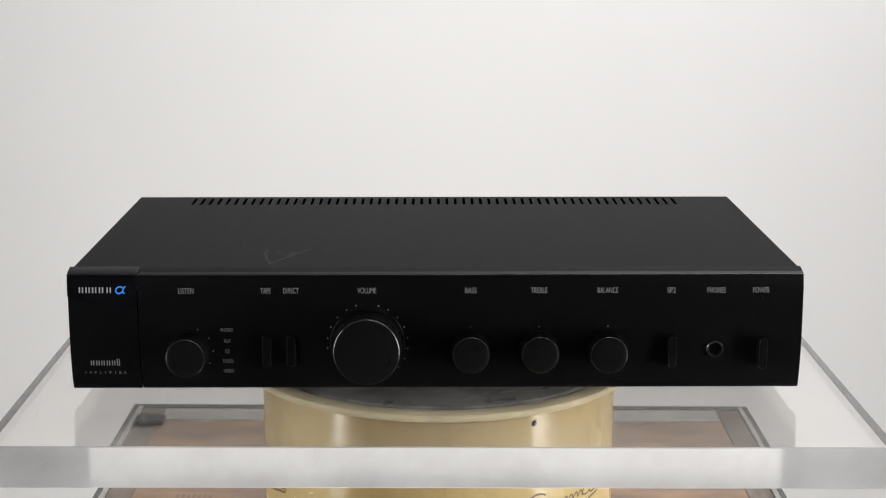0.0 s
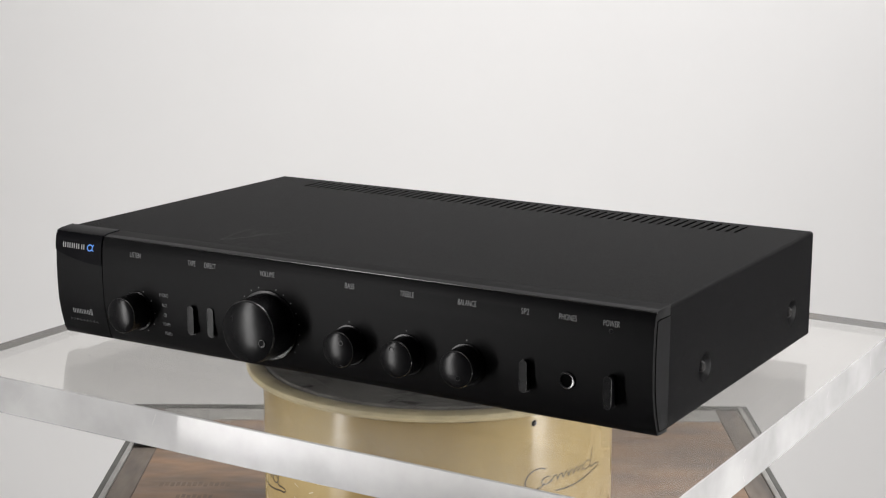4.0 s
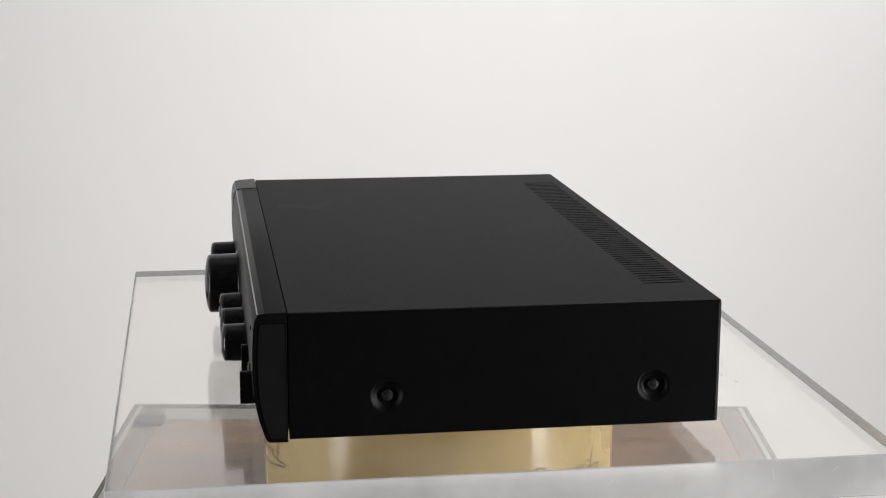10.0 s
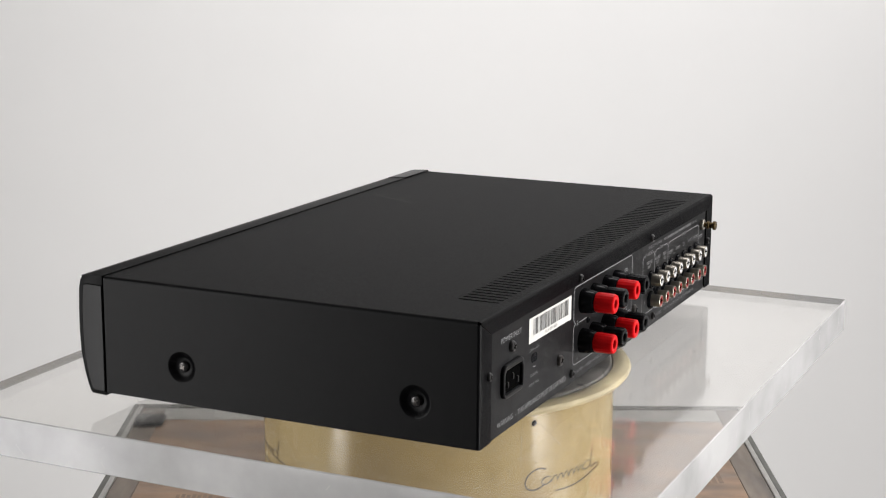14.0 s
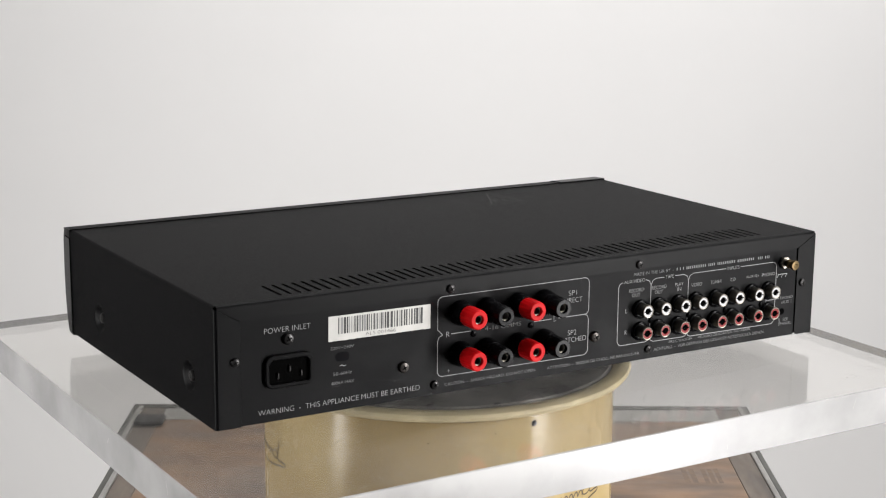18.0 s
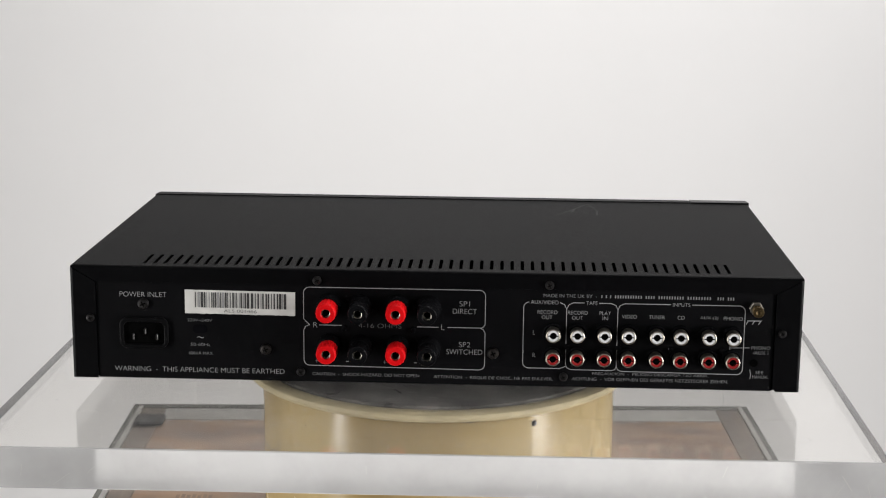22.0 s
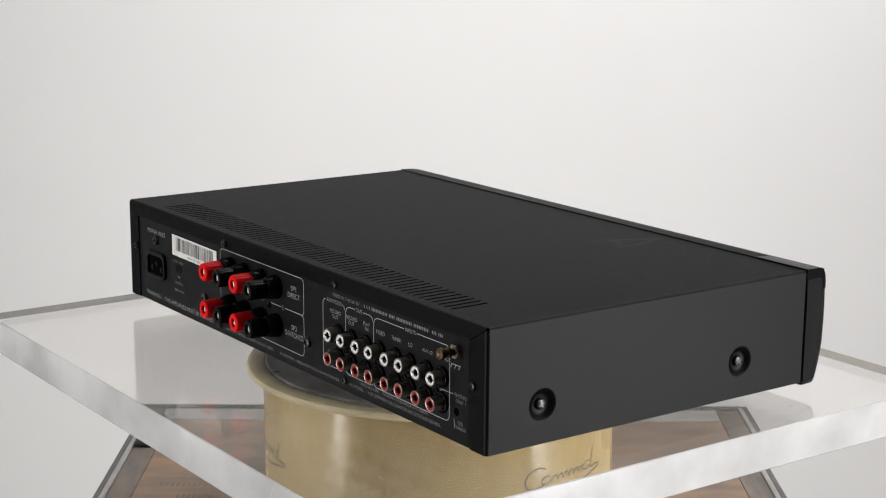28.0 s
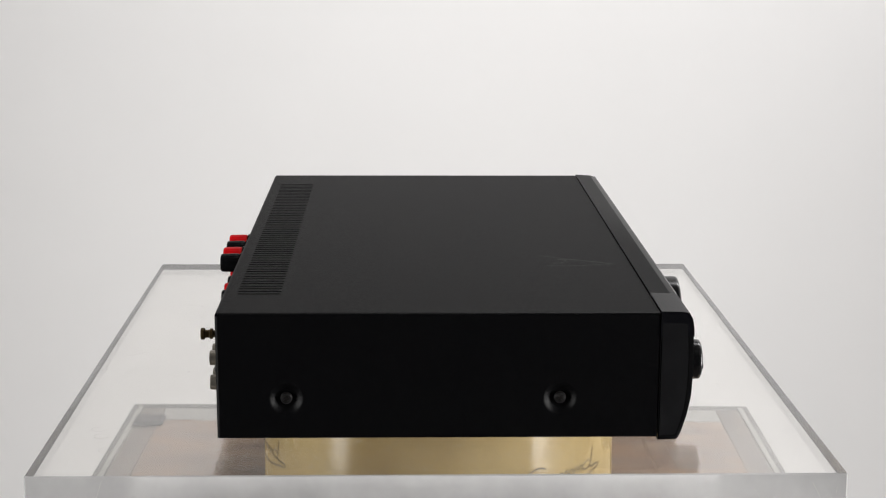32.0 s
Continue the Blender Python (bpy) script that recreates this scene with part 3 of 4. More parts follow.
def cover(amp):
    """Folded steel cover: slotted top, two sides with screw dimples, flanges round the rear."""
    rr = 0.0018
    bm = bmesh.new()
    # top with the row of cooling slots
    loops = [[(X0 + rr, YF), (X1 - rr, YF), (X1 - rr, YR - rr), (X0 + rr, YR - rr)]]
    n = 58
    for i in range(n):
        x = -0.1765 + (0.1715 + 0.1765) * i / (n - 1)
        y0, y1, w = 0.0921, 0.1168, 0.00105
        lo = []
        for cy, a0 in ((y1 - w, 0), (y0 + w, 180)):
            lo += [(x + w * math.cos(radians(a0 + 180 * k / 4)), cy + w * math.sin(radians(a0 + 180 * k / 4))) for k in range(5)]
        loops.append(lo)
    sheet(loops, 0.0010, Matrix.Translation((0, 0, ZT)), bm)
    # sides
    dim = ((-0.0602, 0.0214), (0.0872, 0.0214))
    for x, s in ((X1, 1), (X0, -1)):
        m = Matrix.Translation((x, 0, 0)) @ (Matrix(((0, 0, 1, 0), (1, 0, 0, 0), (0, 1, 0, 0), (0, 0, 0, 1))) if s > 0 else Matrix(((0, 0, -1, 0), (1, 0, 0, 0), (0, 1, 0, 0), (0, 0, 0, 1))))
        sheet([[(YF, -0.0004), (YR - rr, -0.0004), (YR - rr, ZT - rr), (YF, ZT - rr)]] + [disc(y, z, 0.0094, 32) for y, z in dim], 0.0010, m, bm)
        for y, z in dim:
            # pressed dimple
            q = m @ Matrix.Translation((y, z, 0))
            lathe([(0.0094, 0.0), (0.0088, -0.00015), (0.0081, -0.0006), (0.0070, -0.0015), (0.0060, -0.0023), (0.0050, -0.0027), (0.0, -0.0027)], q, 32, bm)
    # rounded folds along the top
    for (ca, cb, axis) in (((X1 - rr, ZT - rr), 1, "y"), ((X0 + rr, ZT - rr), -1, "y")):
        rows = []
        for k in range(5):
            a = radians(90 * k / 4)
            x, z = ca[0] + cb * rr * math.cos(a), ca[1] + rr * math.sin(a)
            rows.append([bm.verts.new((x, y, z)) for y in (YF, YR - rr)])
        for p, q in zip(rows, rows[1:]):
            bm.faces.new((p[0], p[1], q[1], q[0]))
    rows = []
    for k in range(5):
        a = radians(90 * k / 4)
        rows.append([bm.verts.new((x, YR - rr + rr * math.cos(a), ZT - rr + rr * math.sin(a))) for x in (X0 + rr, X1 - rr)])
    for p, q in zip(rows, rows[1:]):
        bm.faces.new((p[0], p[1], q[1], q[0]))
    for x, s in ((X1 - rr, 1), (X0 + rr, -1)):
        rows = []
        for k in range(5):
            a = radians(90 * k / 4)
            rows.append([bm.verts.new((x + s * rr * math.cos(a), YR - rr + rr * math.sin(a), z)) for z in (-0.0004, ZT - rr)])
        for p, q in zip(rows, rows[1:]):
            bm.faces.new((p[0], p[1], q[1], q[0]))
    return part("cover", bm, M_COVER, amp, "black powder-coated folded steel cover with a row of slots", True)


def flanges(amp):
    """Flanges of the cover on the rear, mitred at the upper corners."""
    rr = 0.0018
    m = on_rear(0, 0)
    top = [(-(X1 - rr), ZT - rr), (-(X1 - 0.0152), 0.0592), (-(X0 + 0.0158), 0.0592), (-(X0 + rr), ZT - rr)]
    part("rear_flange", sheet([top], 0.0010, m), M_COVER, amp)
    left = [(-(X1 - rr), ZT - rr - 0.0005), (-(X1 - rr), -0.0004), (-(X1 - 0.0152), -0.0004), (-(X1 - 0.0152), 0.0588)]
    part("rear_flange", sheet([left], 0.0010, m), M_COVER, amp)
    right = [(-(X0 + rr), ZT - rr - 0.0005), (-(X0 + 0.0158), 0.0588), (-(X0 + 0.0158), 0.0020), (-(X0 + 0.0140), -0.0004), (-(X0 + rr), -0.0004)]
    part("rear_flange", sheet([right], 0.0010, m), M_COVER, amp)


def screw(x, z, r, material, amp, out=0.0, name="screw", label=""):
    """Pan-head screw with a cross recess on the rear."""
    m = on_rear(x, z, out, False)
    s = part(name, lathe([(r, 0), (r, r * 0.25), (r * 0.82, r * 0.55), (r * 0.45, r * 0.68), (0, r * 0.70)], m, 20), material, amp, label, True)
    # raised black bars stand in for the shade of the cross recess
    bm = bmesh.new()
    q = m @ Matrix.Translation((0, 0, r * 0.66)) @ Matrix.Rotation(radians(25), 4, "Z")
    tmp = box(-r * 0.5, r * 0.5, -r * 0.11, r * 0.11, -0.0004, r * 0.06)
    merge(bm, tmp, q)
    tmp = box(-r * 0.11, r * 0.11, -r * 0.5, r * 0.5, -0.0004, r * 0.061)
    merge(bm, tmp, q)
    part("cross_recess", bm, M_DARK, s)


def side_screw(x, s, y, z, amp):
    m = Matrix.Translation((x - s * 0.0027, y, z)) @ Matrix.Rotation(radians(90 * s), 4, "Y")
    r = 0.0033
    sc = part("side_screw", lathe([(r, 0), (r, 0.0008), (r * 0.8, 0.0017), (r * 0.4, 0.0021), (0, 0.0022)], m, 20), M_SCREW, amp, "black cross-head screw in a pressed dimple", True)
    # bars of brighter bare metal imitate the recess catching light
    bm = bmesh.new()
    q = m @ Matrix.Translation((0, 0, 0.0021)) @ Matrix.Rotation(radians(30), 4, "Z")
    merge(bm, box(-r * 0.5, r * 0.5, -r * 0.1, r * 0.1, -0.0003, 0.0002), q)
    merge(bm, box(-r * 0.1, r * 0.1, -r * 0.5, r * 0.5, -0.0003, 0.00021), q)
    part("cross_recess", bm, M_STEELSCREW, sc, "bare metal cross recess, brightened for its glint")


def knob(name, x, z, r, face, dimple, amp, label):
    """Turned knob with a skirt, a bowed dusty face and a finger dimple; face: how far out it stands."""
    y = face_y(z)
    m = Matrix.Translation((x, y, z)) @ Matrix.Rotation(radians(90), 4, "X")
    k = part(name, lathe([(r * 1.13, -0.002), (r * 1.13, 0.0008), (r * 1.11, 0.0013), (r * 1.03, 0.0014), (r * 1.025, 0.0022), (r * 1.0, face - 0.0020)], m, 64), M_KNOB, amp, label, True)
    part("rim", lathe([(r * 1.0, face - 0.0020), (r * 0.998, face - 0.0013), (r * 0.985, face - 0.0008), (r * 0.960, face - 0.0005)], m, 64), M_EDGE, k, "polished rounded rim", True)
    k0 = r / 0.0196
    prof = [(r * 0.960, face - 0.0005), (r * 0.85, face + 0.00025 * k0), (r * 0.70, face + 0.0009 * k0), (r * 0.5, face + 0.0015 * k0), (r * 0.25, face + 0.0019 * k0), (0, face + 0.0020 * k0)]
    part("face", lathe(prof, m, 64), M_KNOB_FACE, k, "slightly dusty bowed face", True)
    du, dv, dr = dimple
    bow = face + 0.0020 * k0 - 0.0021 * k0 * (math.hypot(du, dv) / r) ** 2
    q = m @ Matrix.Translation((du, dv, bow))
    part("dimple", lathe([(dr, 0.0), (dr * 0.94, 0.0003), (dr * 0.84, 0.0003), (dr * 0.72, -0.0001), (dr * 0.4, -0.0002), (0, -0.0002)], q, 24), M_KNOB, k, "", True)


def hoop(loop, r, m, parent):
    """A thin rounded bead along a closed loop."""
    bm = bmesh.new()
    n, rings = len(loop), []
    for i in range(n):
        d = (Vector(loop[(i + 1) % n]) - Vector(loop[i - 1])).normalized()
        out = Vector((d.y, -d.x, 0))
        rings.append([bm.verts.new(m @ (Vector((*loop[i], 0)) + out * r * math.cos(radians(60 * k)) + Vector((0, 0, r * math.sin(radians(60 * k)))))) for k in range(6)])
    for i in range(n):
        for k in range(6):
            bm.faces.new((rings[i - 1][k], rings[i][k], rings[i][(k + 1) % 6], rings[i - 1][(k + 1) % 6]))
    part("edge", bm, M_EDGE, parent, "polished edge", True)


def button(name, x, z, out, amp, label):
    m = Matrix.Translation((x, face_y(z), z)) @ Matrix.Rotation(radians(90), 4, "X")
    ring = rounded(-0.0029, 0.0029, -0.0099, 0.0099, 0.0028, 6)
    s = part(name, sheet([rounded(-0.00235, 0.00235, -0.0093, 0.0093, 0.0023, 6)], out + 0.003, m @ Matrix.Translation((0, 0, out))), M_KNOB, amp, label)
    mod = s.modifiers.new("edge", "BEVEL")
    mod.width, mod.segments, mod.limit_method = 0.0005, 2, "ANGLE"
    hoop(rounded(-0.00225, 0.00225, -0.0092, 0.0092, 0.0022, 6), 0.00022, m @ Matrix.Translation((0, 0, out)), s)
    part("surround", sheet([ring, list(reversed(rounded(-0.0025, 0.0025, -0.0095, 0.0095, 0.0024, 6)))], 0.0006, m @ Matrix.Translation((0, 0, 0.00045))), M_EDGE, s)


def front(amp):
    panel = part("front_panel", slab(-0.1771, X1 + 0.0003, FACE, 0.0004, (0, 0.09)), (M_PANEL, M_LEDGE), amp, "satin black bowed front panel", True)
    cap = part("end_cap", slab(X0 - 0.0003, -0.1777, FACE, 0.0004, (0.09, 0)), (M_PANEL, M_LEDGE), amp, "satin black end cap of the front panel", True)
    for ob in (panel, cap):
        for f in ob.data.polygons:
            f.material_index = 1 if f.normal.z > 0.97 else 0
    # glossy badge wrapped over the upper part of the cap, with a swept lower edge
    bm, cols, n = bmesh.new(), [], 15
    for i in range(n + 1):
        u = i / n
        x, low = X0 - 0.0006 + u * (-0.1780 - X0 + 0.0006), 0.0560 - 0.0072 * (1 - (1 - u) ** 2)
        prof = [(y - (0.0004 if y < -0.122 else 0), z + (0.0003 if z > 0.066 else 0)) for y, z in FACE[:4]]
        prof += [(face_y(low + (0.0655 - low) * k / 5) - 0.0004, low + (0.0655 - low) * k / 5) for k in (4, 3, 2, 1, 0)] + [(face_y(low) + 0.0006, low - 0.0001)]
        cols.append([bm.verts.new((x + (0.09 * (YF - y) if i == 0 else 0), y, z)) for y, z in prof])
    for p, q in zip(cols, cols[1:]):
        for k in range(len(p) - 1):
            bm.faces.new((p[k], p[k + 1], q[k + 1], q[k]))
    bm.faces.new([*cols[0], bm.verts.new((X0 - 0.0006, -0.1133, 0.0559))])
    bm.faces.new([*cols[-1], bm.verts.new((-0.1780, -0.1133, 0.0487))])
    part("badge", bm, M_GLOSS, cap, "gloss black badge block with a swept lower edge", True)
    # polished bead along the upper front edge of the panel and of the badge
    for x0, x1 in ((-0.1769, X1 - 0.0010), (X0 + 0.0006, -0.1784)):
        part("edge_bead", slab(x0, x1, [(-0.1287 + 0.00045 * math.cos(radians(45 * i)), 0.0679 + 0.00045 * math.sin(radians(45 * i))) for i in range(8)], 0), M_EDGE, amp if x0 > -0.2 else cap, "polished upper edge", True)
    # brand mark: six plain upright marks and a blue loop
    m = on_front(0, 0.0597) @ Matrix.Translation((0, 0, 0.0004))
    for u in (-0.2113, -0.2074, -0.2036, -0.1996, -0.1951):
        bars([(u, u + 0.0008), (u + 0.0018, u + 0.0026)], -0.0017, 0.0017, m, M_INK, cap, "mark")
    loop = [(-0.1876 + 0.0021 * math.cos(a) + 0.0004 * math.sin(a), 0.0020 * math.sin(a)) for a in [radians(30 + 300 * i / 30) for i in range(31)]]
    bm = stroke(loop, 0.00075, m)
    stroke([(-0.1842, 0.0023), (-0.1851, 0.0012), (-0.1857, -0.0006), (-0.1853, -0.0017), (-0.1844, -0.0019)], 0.0007, m, bm)
    part("brand_loop", bm, M_BLUE, cap, "blue printed loop")
    m = on_front(0, 0.0151)
    for u in (-0.2066, -0.2034, -0.2004, -0.1972, -0.1941):
        bars([(u, u + 0.0006), (u + 0.0014, u + 0.0020)], -0.0016, 0.0016, m, M_INK_DIM, cap, "mark")
    bars([(-0.1912, -0.1906), (-0.1900, -0.1895)], -0.0018, 0.0026, m, M_INK_DIM, cap, "mark")
    for i, ch in enumerate("AMPLIFIER"):
        x = -0.2100 + 0.0233 * i / 8
        words(ch, 0.0011 if ch != "I" else 0.00025, 0.0016, on_front(x, 0.0088), M_INK_DIM, cap)
    # trim let into the side of the panel
    for x, s in ((X1, 1), (X0, -1)):
        pr = [(-0.1143, 0.0632), (-0.1244, 0.0632)] + [(-0.1290 + 0.42 * (abs(z - 0.038) / 0.038) ** 2.4 * 0.0145 * (1 if z < 0.038 else 0.62), z) for z in [0.0625 - 0.0615 * i / 16 for i in range(17)]] + [(-0.1222, 0.0004), (-0.1143, 0.0004)]
        part("side_trim", slab(*((x - 0.004, x + 0.0007) if s > 0 else (x - 0.0007, x + 0.004)), pr, 0, (0.09 if s < 0 else 0, 0.09 if s > 0 else 0)), M_ENDTRIM, amp, "satin black trim let into the panel's end")
        gr = [(y + (-0.0005 if y < -0.12 else 0.0005), z + (0.0005 if z > 0.03 else -0.0005)) for y, z in pr]
        part("trim_joint", slab(*((x - 0.004, x + 0.00045) if s > 0 else (x - 0.00045, x + 0.004)), gr, 0, (0.09 if s < 0 else 0, 0.09 if s > 0 else 0)), M_DARK, amp)
    part("panel_joint", box(-0.2185, X1 - 0.0008, -0.1126, YF + 0.0014, 0.0005, 0.0684), M_DARK, amp)
    for text, x, w in (("LISTEN", -0.1488, 0.0088), ("TAPE", -0.1023, 0.0060), ("DIRECT", -0.0874, 0.0090), ("VOLUME", -0.0430, 0.0110), ("BASS", 0.0179, 0.0066), ("TREBLE", 0.0580, 0.0096), ("BALANCE", 0.0984, 0.0120), ("SP2", 0.1357, 0.0050), ("PHONES", 0.1622, 0.0106), ("POWER", 0.1885, 0.0096)):
        words(text, w, 0.0032, on_front(x, 0.0591), M_INK, amp)
    for text, z, w in (("PHONO", 0.0356, 0.0072), ("AUX", 0.0290, 0.0042), ("CD", 0.0225, 0.0026), ("TUNER", 0.0162, 0.0064), ("VIDEO", 0.0097, 0.0060)):
        words(text, w, 0.0023, on_front(-0.1255, z), M_INK_DIM, amp)
    dots = [(-0.1485 + 0.0145 * math.cos(radians(a)), 0.0226 + 0.0145 * math.sin(radians(a))) for a in (66, 33, 0, -33, -66)]
    dots += [(-0.0428 + 0.0238 * math.cos(radians(a)), 0.0272 + 0.0238 * math.sin(radians(a))) for a in (187, 172, 155, 138, 121, 106, 74, 59, 42, 25, 8, -8, -24, -40)]
    dots += [(0.0177, 0.0374), (0.0580, 0.0374), (0.0986, 0.0374)]
    for x, z in dots:
        bm = bmesh.new()
        mm = on_front(x, z)
        bm.faces.new([bm.verts.new(mm @ Vector((u, v, 0.00012))) for u, v in disc(0, 0, 0.00034, 8)])
        part("scale_dot", bm, M_INK, amp)
    knob("selector_knob", -0.1482, 0.0226, 0.0115, 0.0172, (-0.0052, -0.0028, 0.0016), amp, "black input selector knob")
    knob("volume_knob", -0.0428, 0.0272, 0.0196, 0.0212, (0.0118, -0.0052, 0.0026), amp, "large black volume knob")
    knob("tone_knob", 0.0179, 0.0232, 0.0110, 0.0140, (0.0034, 0.0048, 0.0016), amp, "small black bass knob")
    knob("tone_knob", 0.0584, 0.0232, 0.0110, 0.0140, (-0.0020, 0.0060, 0.0016), amp, "small black treble knob")
    knob("balance_knob", 0.0986, 0.0232, 0.0110, 0.0140, (0.0026, -0.0045, 0.0016), amp, "small black balance knob")
    button("tape_button", -0.1022, 0.0226, 0.0030, amp, "slim black push button")
    button("direct_button", -0.0878, 0.0226, 0.0012, amp, "slim black push button, pressed in")
    button("speaker_button", 0.1368, 0.0226, 0.0042, amp, "slim black push button")
    button("power_button", 0.1898, 0.0220, 0.0066, amp, "slim black power button standing out")
    m = Matrix.Translation((0.1624, face_y(0.0234), 0.0234)) @ Matrix.Rotation(radians(90), 4, "X")
    jack = part("phones_socket", lathe([(0.0052, -0.0004), (0.0051, 0.0009), (0.0046, 0.0014), (0.0038, 0.0013), (0.0033, 0.0006), (0.0032, 0.0001)], m, 36), M_EDGE, amp, "black headphone socket ring", True)
    part("bore", lathe([(0.0032, 0.0003), (0, 0.00028)], m, 24), M_DARK, jack)
    m = on_front(0.1885, 0.0551)
    part("power_lamp", lathe([(0.0011, 0), (0.0009, 0.0005), (0, 0.0007)], m, 16), M_GLOSS, amp, "small unlit indicator", True)
    part("lamp_ring", lathe([(0.0015, 0), (0.0014, 0.0004), (0.0011, 0.0004), (0.0010, 0)], m, 20), M_EDGE, amp, "", True)


def post(x, z, material, amp, label):
    """Binding post: black collar, fluted cap with a plated bore."""
    m = on_rear(x, z, -0.0008)
    b = part("binding_post", lathe([(0.0076, 0), (0.0075, 0.0030), (0.0070, 0.0062), (0.0064, 0.0082), (0.0055, 0.0086), (0.0050, 0.0092)], m, 36), M_BLACKPL, amp, label, True)
    part("cap", lathe([(0.0044, 0.0086), (0.0056, 0.0088), (0.0061, 0.0094), (0.0062, 0.0115), (0.0060, 0.0196), (0.0057, 0.0206), (0.0052, 0.0211), (0.0031, 0.0211), (0.0027, 0.0207), (0.0026, 0.0120), (0.0, 0.0120)], m, 72, None, 18, 0.00017, (2, 3, 4)), material, b, "", True)
    part("bore", lathe([(0.0026, 0.0192), (0.0022, 0.0190), (0.0021, 0.0128), (0.0025, 0.0126)], m, 28), M_SLEEVE, b, "plated sleeve deep in the bore", True)
    part("bore_hole", lathe([(0.0021, 0.0150), (0, 0.0149)], m, 20), M_DARK, b)


def phono(x, z, material, amp, label):
    """Phono socket: dark collar, plated sleeve, coloured insulator with a slotted bore."""
    m = on_rear(x, z, -0.0008)
    s = part("phono_socket", lathe([(0.0061, 0), (0.0061, 0.0013), (0.0058, 0.0018), (0.0052, 0.0020), (0.0046, 0.0013), (0.0040, 0.0013)], m, 32), M_BLACKPL, amp, label, True)
    part("sleeve", lathe([(0.0042, 0.0014), (0.0042, 0.0077), (0.0041, 0.0082), (0.0038, 0.0084), (0.0035, 0.0083), (0.0033, 0.0078)], m, 32), M_SLEEVE, s, "dull plated sleeve", True)
    part("insulator", lathe([(0.0034, 0.0081), (0.0023, 0.0081), (0.0021, 0.0079), (0.0020, 0.0062)], m, 28), material, s, "", True)
    bm = lathe([(0.00205, 0.0072), (0, 0.0072)], m, 20)
    tmp = box(-0.0031, 0.0031, -0.00032, 0.00032, 0.0070, 0.00818)
    merge(bm, tmp, m)
    part("bore", bm, M_DARK, s)


def rear(amp):
    panel_x0, panel_x1 = X0 + 0.0165, X1 - 0.0156
    part("rear_panel", box(panel_x0, panel_x1, YR - 0.0025, YR - 0.0008, -0.0002, 0.0590), M_REAR, amp, "black printed rear panel")
    part("rear_backing", box(X0 + 0.002, X1 - 0.002, YR - 0.0045, YR - 0.0027, 0.0, 0.0668), M_DARK, amp)
    part("bottom_plate", box(X0 + 0.0012, X1 - 0.0012, YF + 0.001, YR - 0.0046, -0.0003, 0.0012), M_COVER, amp)
    # a black plate added below the slots keeps the inside dark
    part("inner_shroud", box(X0 + 0.003, X1 - 0.003, YF + 0.002, YR - 0.006, 0.0460, 0.0470), M_DARK, amp)
    P = -0.0008
    for x, z in ((0.0597, 0.0471), (0.0190, 0.0471), (0.0597, 0.0223), (0.0190, 0.0223)):
        post(x, z, M_RED, amp, "red speaker binding post on a black collar")
    for x, z in ((0.0412, 0.0467), (0.0006, 0.0467), (0.0412, 0.0221), (0.0006, 0.0221)):
        post(x, z, M_BLACKPL, amp, "black speaker binding post")
    for x in (-0.0731, -0.0874, -0.1033, -0.1174, -0.1339, -0.1480, -0.1645, -0.1787):
        phono(x, 0.0324, M_WHITE, amp, "plated phono socket with a white insulator")
        phono(x, 0.0182, M_RINGRED, amp, "plated phono socket with a red insulator")
    # earth post
    m = on_rear(-0.1917, 0.0498, P)
    e = part("earth_post", lathe([(0.0019, 0), (0.0019, 0.0045), (0.0030, 0.0050), (0.0030, 0.0062), (0.0022, 0.0068), (0.0022, 0.0088), (0.0033, 0.0095), (0.0033, 0.0110), (0.0030, 0.0114), (0.0014, 0.0116), (0, 0.0108)], m, 28), M_BRASS, amp, "tarnished brass earth terminal", True)
    part("nut", lathe([(0.0042, 0.0), (0.0042, 0.0022), (0.0038, 0.0026), (0.0019, 0.0026)], m, 6), M_SLEEVE, e, "plated hexagonal nut")
    # mains inlet
    m = on_rear(0, 0, P)
    out = rounded(-0.1856, -0.1564, 0.0187, 0.0377, 0.0048, 6)
    inner = [(-0.1832, 0.0222), (-0.1822, 0.0212), (-0.1598, 0.0212), (-0.1588, 0.0222), (-0.1588, 0.0325), (-0.1608, 0.0347), (-0.1812, 0.0347), (-0.1832, 0.0325)]
    inlet = part("mains_inlet", sheet([out, list(reversed(inner))], 0.0030, m @ Matrix.Translation((0, 0, 0.0022))), M_PANEL, amp, "black three-pin mains inlet")
    mod = inlet.modifiers.new("edge", "BEVEL")
    mod.width, mod.segments, mod.limit_method = 0.0007, 2, "ANGLE"
    part("cavity", sheet([inner], 0.0004, m @ Matrix.Translation((0, 0, 0.0003))), M_DARK, inlet)
    for x, z in ((0.1704, 0.0297), (0.1775, 0.0262), (0.1634, 0.0262)):
        q = on_rear(x, z, P)
        bm = bmesh.new()
        merge(bm, box(-0.0006, 0.0006, -0.0018, 0.0018, 0.0, 0.0015, 0.0003, 1), q)
        part("pin", bm, M_SCREW, inlet)
    # screws
    for x, z, r, mt in ((0.0669, 0.0622, 0.0027, M_SCREW), (-0.0705, 0.0619, 0.0027, M_SCREW), (0.2031, 0.0368, 0.0025, M_SCREW), (-0.2078, 0.0352, 0.0025, M_SCREW)):
        screw(x, z, r, mt, amp)
